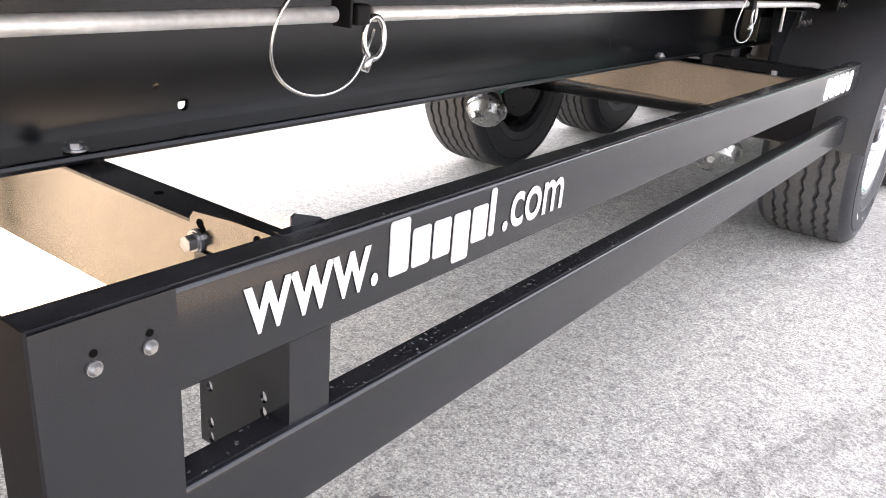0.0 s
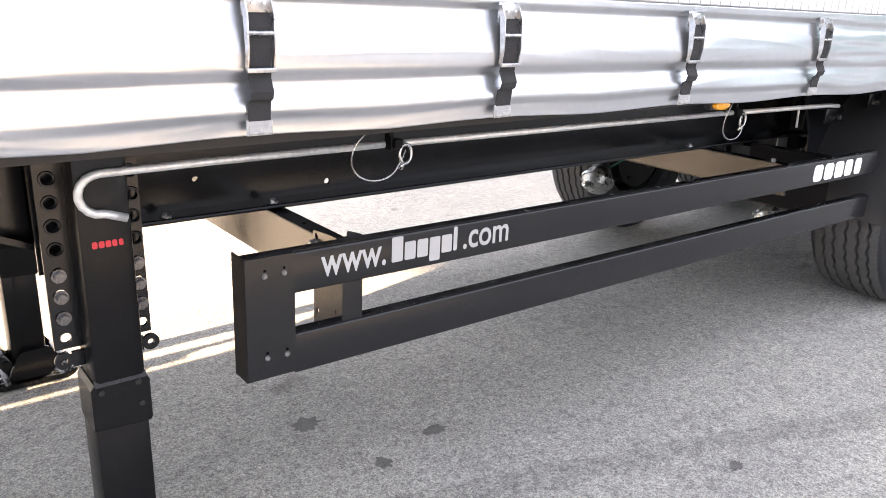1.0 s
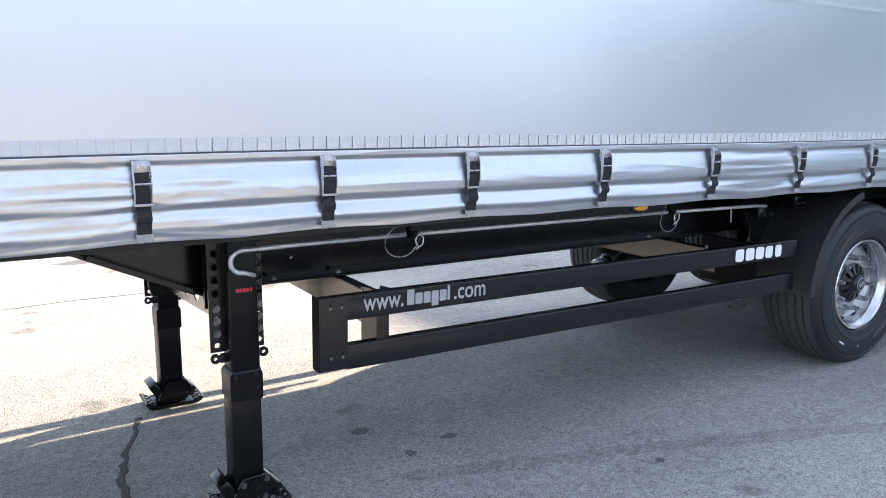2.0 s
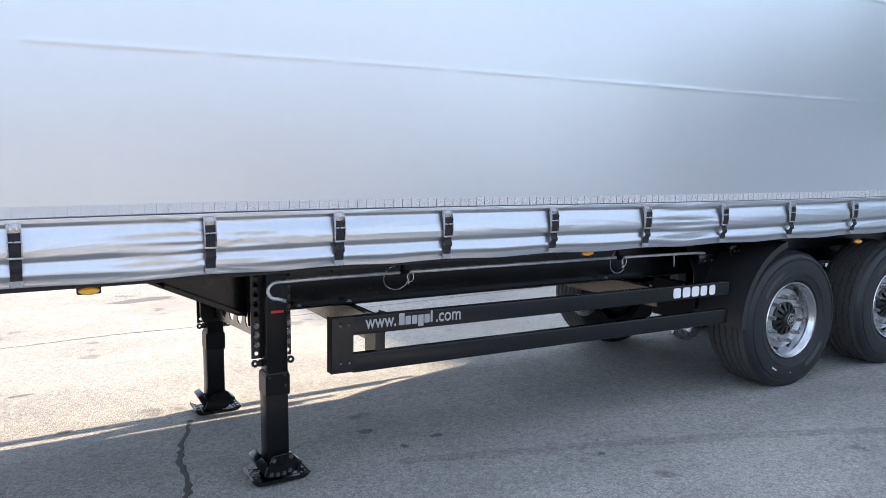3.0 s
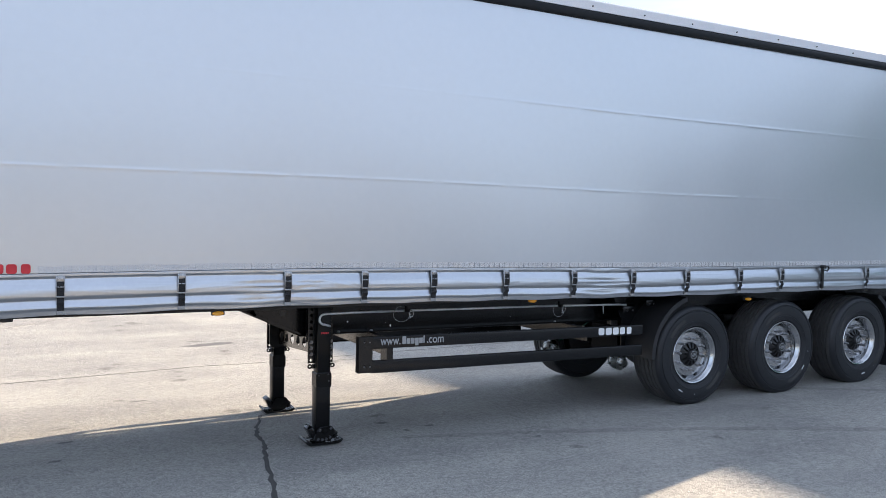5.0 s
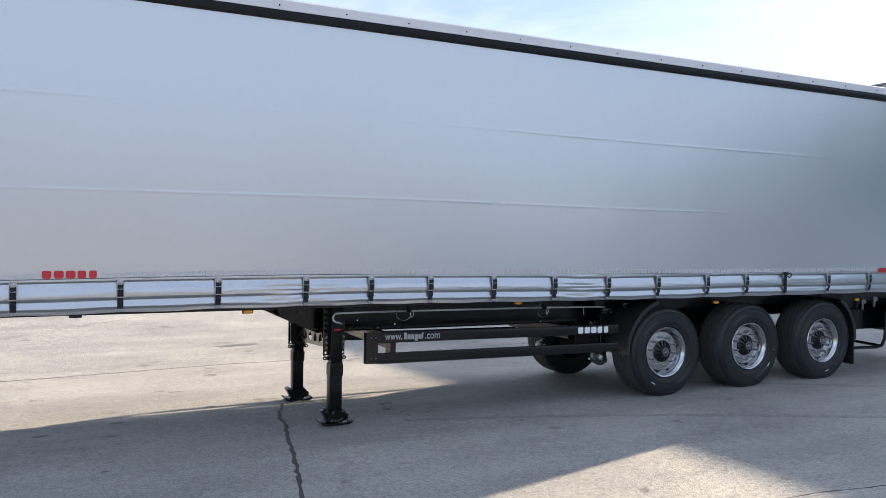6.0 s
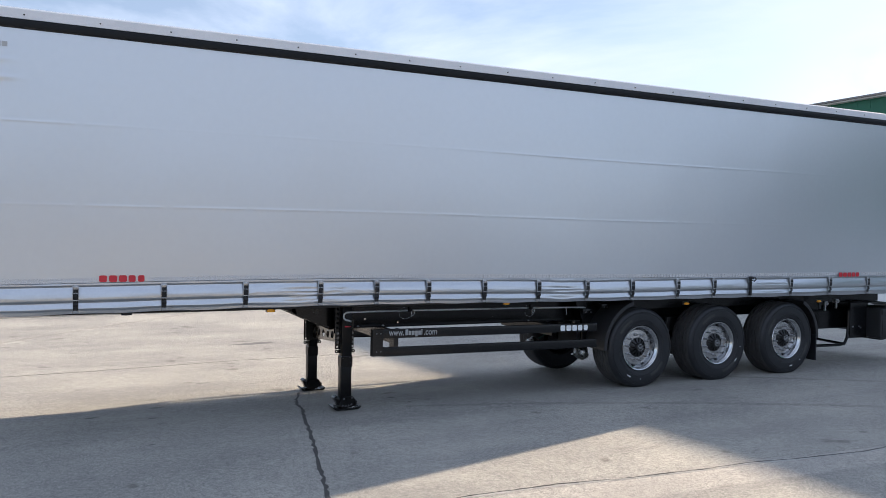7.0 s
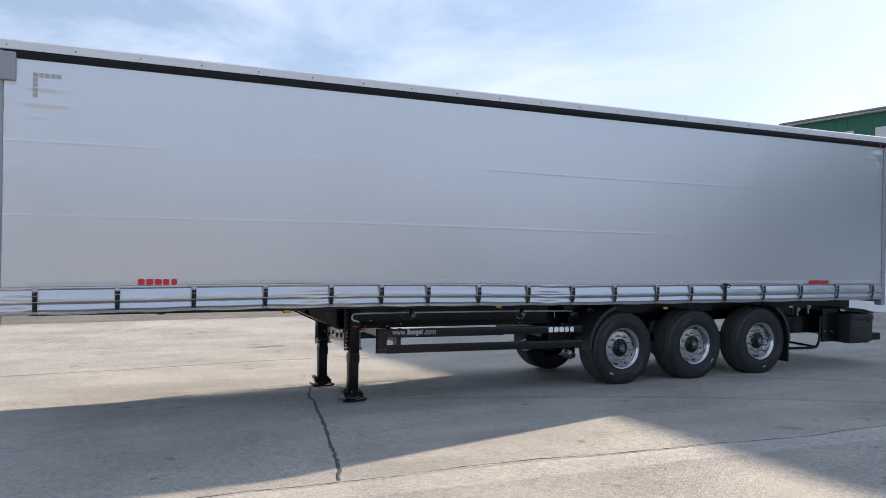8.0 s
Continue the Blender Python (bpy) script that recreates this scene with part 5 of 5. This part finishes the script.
    bmesh.ops.remove_doubles(bm, verts=bm.verts, dist=0.0004)
    part("hanger_plate", bm, M_DULL, trailer, "grey holed plate of the axle hanger")
    # dark skirt plate beside the first mudguard
    bm = bmesh.new()
    prism(bm, [(3.30, 1.12), (3.88, 1.12), (3.62, 0.92), (3.50, 0.66), (3.46, 0.60), (3.42, 0.60), (3.42, 0.88)], "y", 0.86, 0.87)
    part("skirt_plate", bm, M_BLACK, trailer)
    for x, y, z, w in ((3.36, 0.77, 0.955, 0.16), (3.60, 0.70, 1.02, 0.12)):
        bm = bmesh.new()
        box(bm, x, x + w, y, y + 0.012, z, z + 0.06, 0.003)
        box(bm, x, x + w, y, y + 0.09, z + 0.055, z + 0.065, 0.003)
        bracket = part("mudguard_bracket", bm, M_BLACK, trailer, "small black mudguard bracket", smooth=True)
        for k in (0.3, 0.75):
            bm = bmesh.new()
            cyl(bm, (x + w * k, y - 0.010, z + 0.022), (x + w * k, y, z + 0.022), 0.011, 6)
            part("bracket_bolt", bm, M_NUT, bracket)


build_running_gear()


def build_rear():
    # bent tube carrier, valves, bracket plates, storage box, rear bumper
    bm = bmesh.new()
    tube(bm, [(7.35, 0.72, 0.36), (8.10, 0.72, 0.345), (8.20, 0.72, 0.37), (8.25, 0.72, 0.45), (8.27, 0.72, 0.62), (8.27, 0.72, 0.86)], 0.022, 10)
    tube(bm, [(7.35, 1.15, 0.40), (8.10, 1.15, 0.385), (8.25, 0.75, 0.345)], 0.02, 10)
    part("carrier_tube", bm, M_BLACK, trailer, "black bent tube carrier", smooth=True)
    bm = bmesh.new()
    box(bm, 7.3, 8.95, 1.0, 1.03, 0.56, 0.85, 0.004)
    part("carrier_plate", bm, M_BLACK, trailer)
    bm = bmesh.new()
    box(bm, 8.42, 8.80, 0.80, 0.83, 0.42, 0.98, 0.006)
    part("bracket_plate", bm, M_BLACK, trailer)
    for x, z in ((8.48, 0.60), (8.66, 0.58), (8.62, 0.60)):
        bm = bmesh.new()
        cyl(bm, (x, 0.80, z), (x, 0.79, z), 0.012, 8)
        part("bracket_bolt", bm, M_BUCKLE, trailer)
    bm = bmesh.new()
    box(bm, 8.80, 9.36, 0.56, 1.10, 0.425, 0.90, 0.035)
    bx = part("storage_box", bm, M_PLASTIC, trailer, "black plastic storage box", smooth=True)
    bm = bmesh.new()
    box(bm, 8.84, 9.32, 0.552, 0.562, 0.47, 0.775, 0.004)
    for z in (0.53, 0.60, 0.67):
        box(bm, 8.87, 9.29, 0.546, 0.553, z, z + 0.022, 0.003)
    box(bm, 8.82, 9.34, 0.545, 0.562, 0.800, 0.885, 0.007)
    part("box_lid", bm, M_PLASTIC, bx, smooth=True)
    bm = bmesh.new()
    for x in (8.93, 9.23):
        box(bm, x - 0.02, x + 0.02, 0.538, 0.547, 0.765, 0.825, 0.003)
    part("box_latch", bm, M_HUB, bx)
    bm = bmesh.new()
    for x in (8.90, 9.08, 9.26):
        box(bm, x - 0.05, x + 0.05, 0.60, 1.05, 0.400, 0.427, 0.006)
    part("box_foot", bm, M_PLASTIC, bx)
    bm = bmesh.new()
    box(bm, 9.30, 9.60, 0.60, 2.8, 0.44, 0.56, 0.01)
    part("rear_bumper", bm, M_BLACK, trailer)
    bm = bmesh.new()
    prism(bm, [(8.55, 0.985), (8.9, 0.975), (9.2, 0.945), (9.42, 0.89), (9.42, 0.91), (9.2, 0.965), (8.9, 0.998), (8.55, 1.0)], "y", 0.60, 1.1)
    part("rear_wing", bm, M_PLASTIC, trailer)
    for i, (x, z) in enumerate(((7.50, 1.03), (7.62, 1.0), (7.86, 1.03))):
        bm = bmesh.new()
        box(bm, x - 0.035, x + 0.035, 0.60, 0.66, z - 0.03, z + 0.03, 0.006)
        box(bm, x - 0.012, x + 0.012, 0.61, 0.64, z - 0.11, z - 0.03, 0.004)
        cyl(bm, (x, 0.60, z), (x, 0.575, z), 0.015, 10)
        part("air_coupling", bm, M_BUCKLE if i else M_PLASTIC, trailer, "small metal valve under the hem")
    bm = bmesh.new()
    box(bm, 3.32, 9.2, 0.905, 0.915, 0.98, 1.13)
    part("inner_skirt", bm, M_BLACK, trailer)
    bm = bmesh.new()
    for x, z in ((3.42, 1.04), (3.62, 1.03), (3.66, 1.05)):
        tube(bm, [(x + 0.02 * math.cos(a), 0.88, z + 0.022 * math.sin(a)) for a in np.linspace(0, 2 * math.pi, 13)[:-1]], 0.004, 6, True)
    part("lashing_ring", bm, M_BUCKLE, trailer)


build_rear()


# ---- green hall, and two unseen buildings for the curtain's reflections ----
HX, HH, HS, HE = 22.3, 6.88, -12.0, 13.6


def build_hall():
    hall = empty("green_hall", "green industrial hall with pale window panels and a grey roof edge", "building", (HX, 0, 0))
    z0 = -0.6
    bm = bmesh.new()
    box(bm, 0.0, 18.0, HS, HE, 2.2, HH - 0.02)
    part("wall", bm, M_GREEN, hall)
    bm = bmesh.new()
    box(bm, -0.04, 18.04, HS - 0.04, HE + 0.04, z0, 2.2)
    part("base_wall", bm, M_BASE, hall)
    bm = bmesh.new()
    box(bm, -0.30, 18.3, HS - 0.3, HE + 0.3, HH, HH + 0.06)
    part("roof", bm, M_ROOF, hall)
    bm = bmesh.new()
    box(bm, -0.22, 18.2, HS - 0.2, HE + 0.2, HH - 0.05, HH - 0.003)
    part("eave_trim", bm, M_TRIM, hall)
    y = -4.25 - 5 * 1.37
    while y < HE - 1.0:
        bm = bmesh.new()
        box(bm, -0.05, 0.02, y, y + 0.52, 4.5, 6.30)
        win = part("window", bm, M_TRIM, hall)
        bm = bmesh.new()
        box(bm, -0.062, -0.052, y + 0.04, y + 0.48, 4.54, 6.26)
        part("pane", bm, M_PANE, win)
        y += 1.37
    bm = bmesh.new()
    y = HS + 0.1
    while y < HE - 0.1:
        box(bm, -0.006, 0.0, y, y + 0.03, 2.22, HH - 0.1)
        y += 0.5
    part("cladding_rib", bm, M_GREEN, hall)
    return hall


build_hall()


def build_unseen_hall():
    # never in view; placed to mirror dark in the rear half of the curtain
    hall = empty("grey_hall", "plain dark grey hall out of view, placed for the curtain's dark reflection", "building", (50.8, -52.0, 0))
    hall.rotation_euler = (0, 0, radians(112.8))
    bm = bmesh.new()
    box(bm, 0, 44, -24, 0, -0.5, 8.0)
    part("wall", bm, M_DARKWALL, hall)
    bm = bmesh.new()
    box(bm, -0.2, 44.2, -24.2, 0.2, 8.0, 8.3)
    part("roof", bm, M_ROOF, hall)


build_unseen_hall()


def build_reflection_block():
    # added out of view so curtain and hem mirror grey near the horizon
    hall = empty("low_hall", "unseen long grey block added to dim the curtain's low reflections", "building", (-30.0, -62.0, 0))
    bm = bmesh.new()
    box(bm, -60, 66, -12, 0, -0.5, 5.2)
    part("wall", bm, M_REFLECTION_BLOCK, hall)
    bm = bmesh.new()
    box(bm, -60.2, 66.2, -12.2, 0.2, 5.2, 5.5)
    part("roof", bm, M_ROOF, hall)


build_reflection_block()
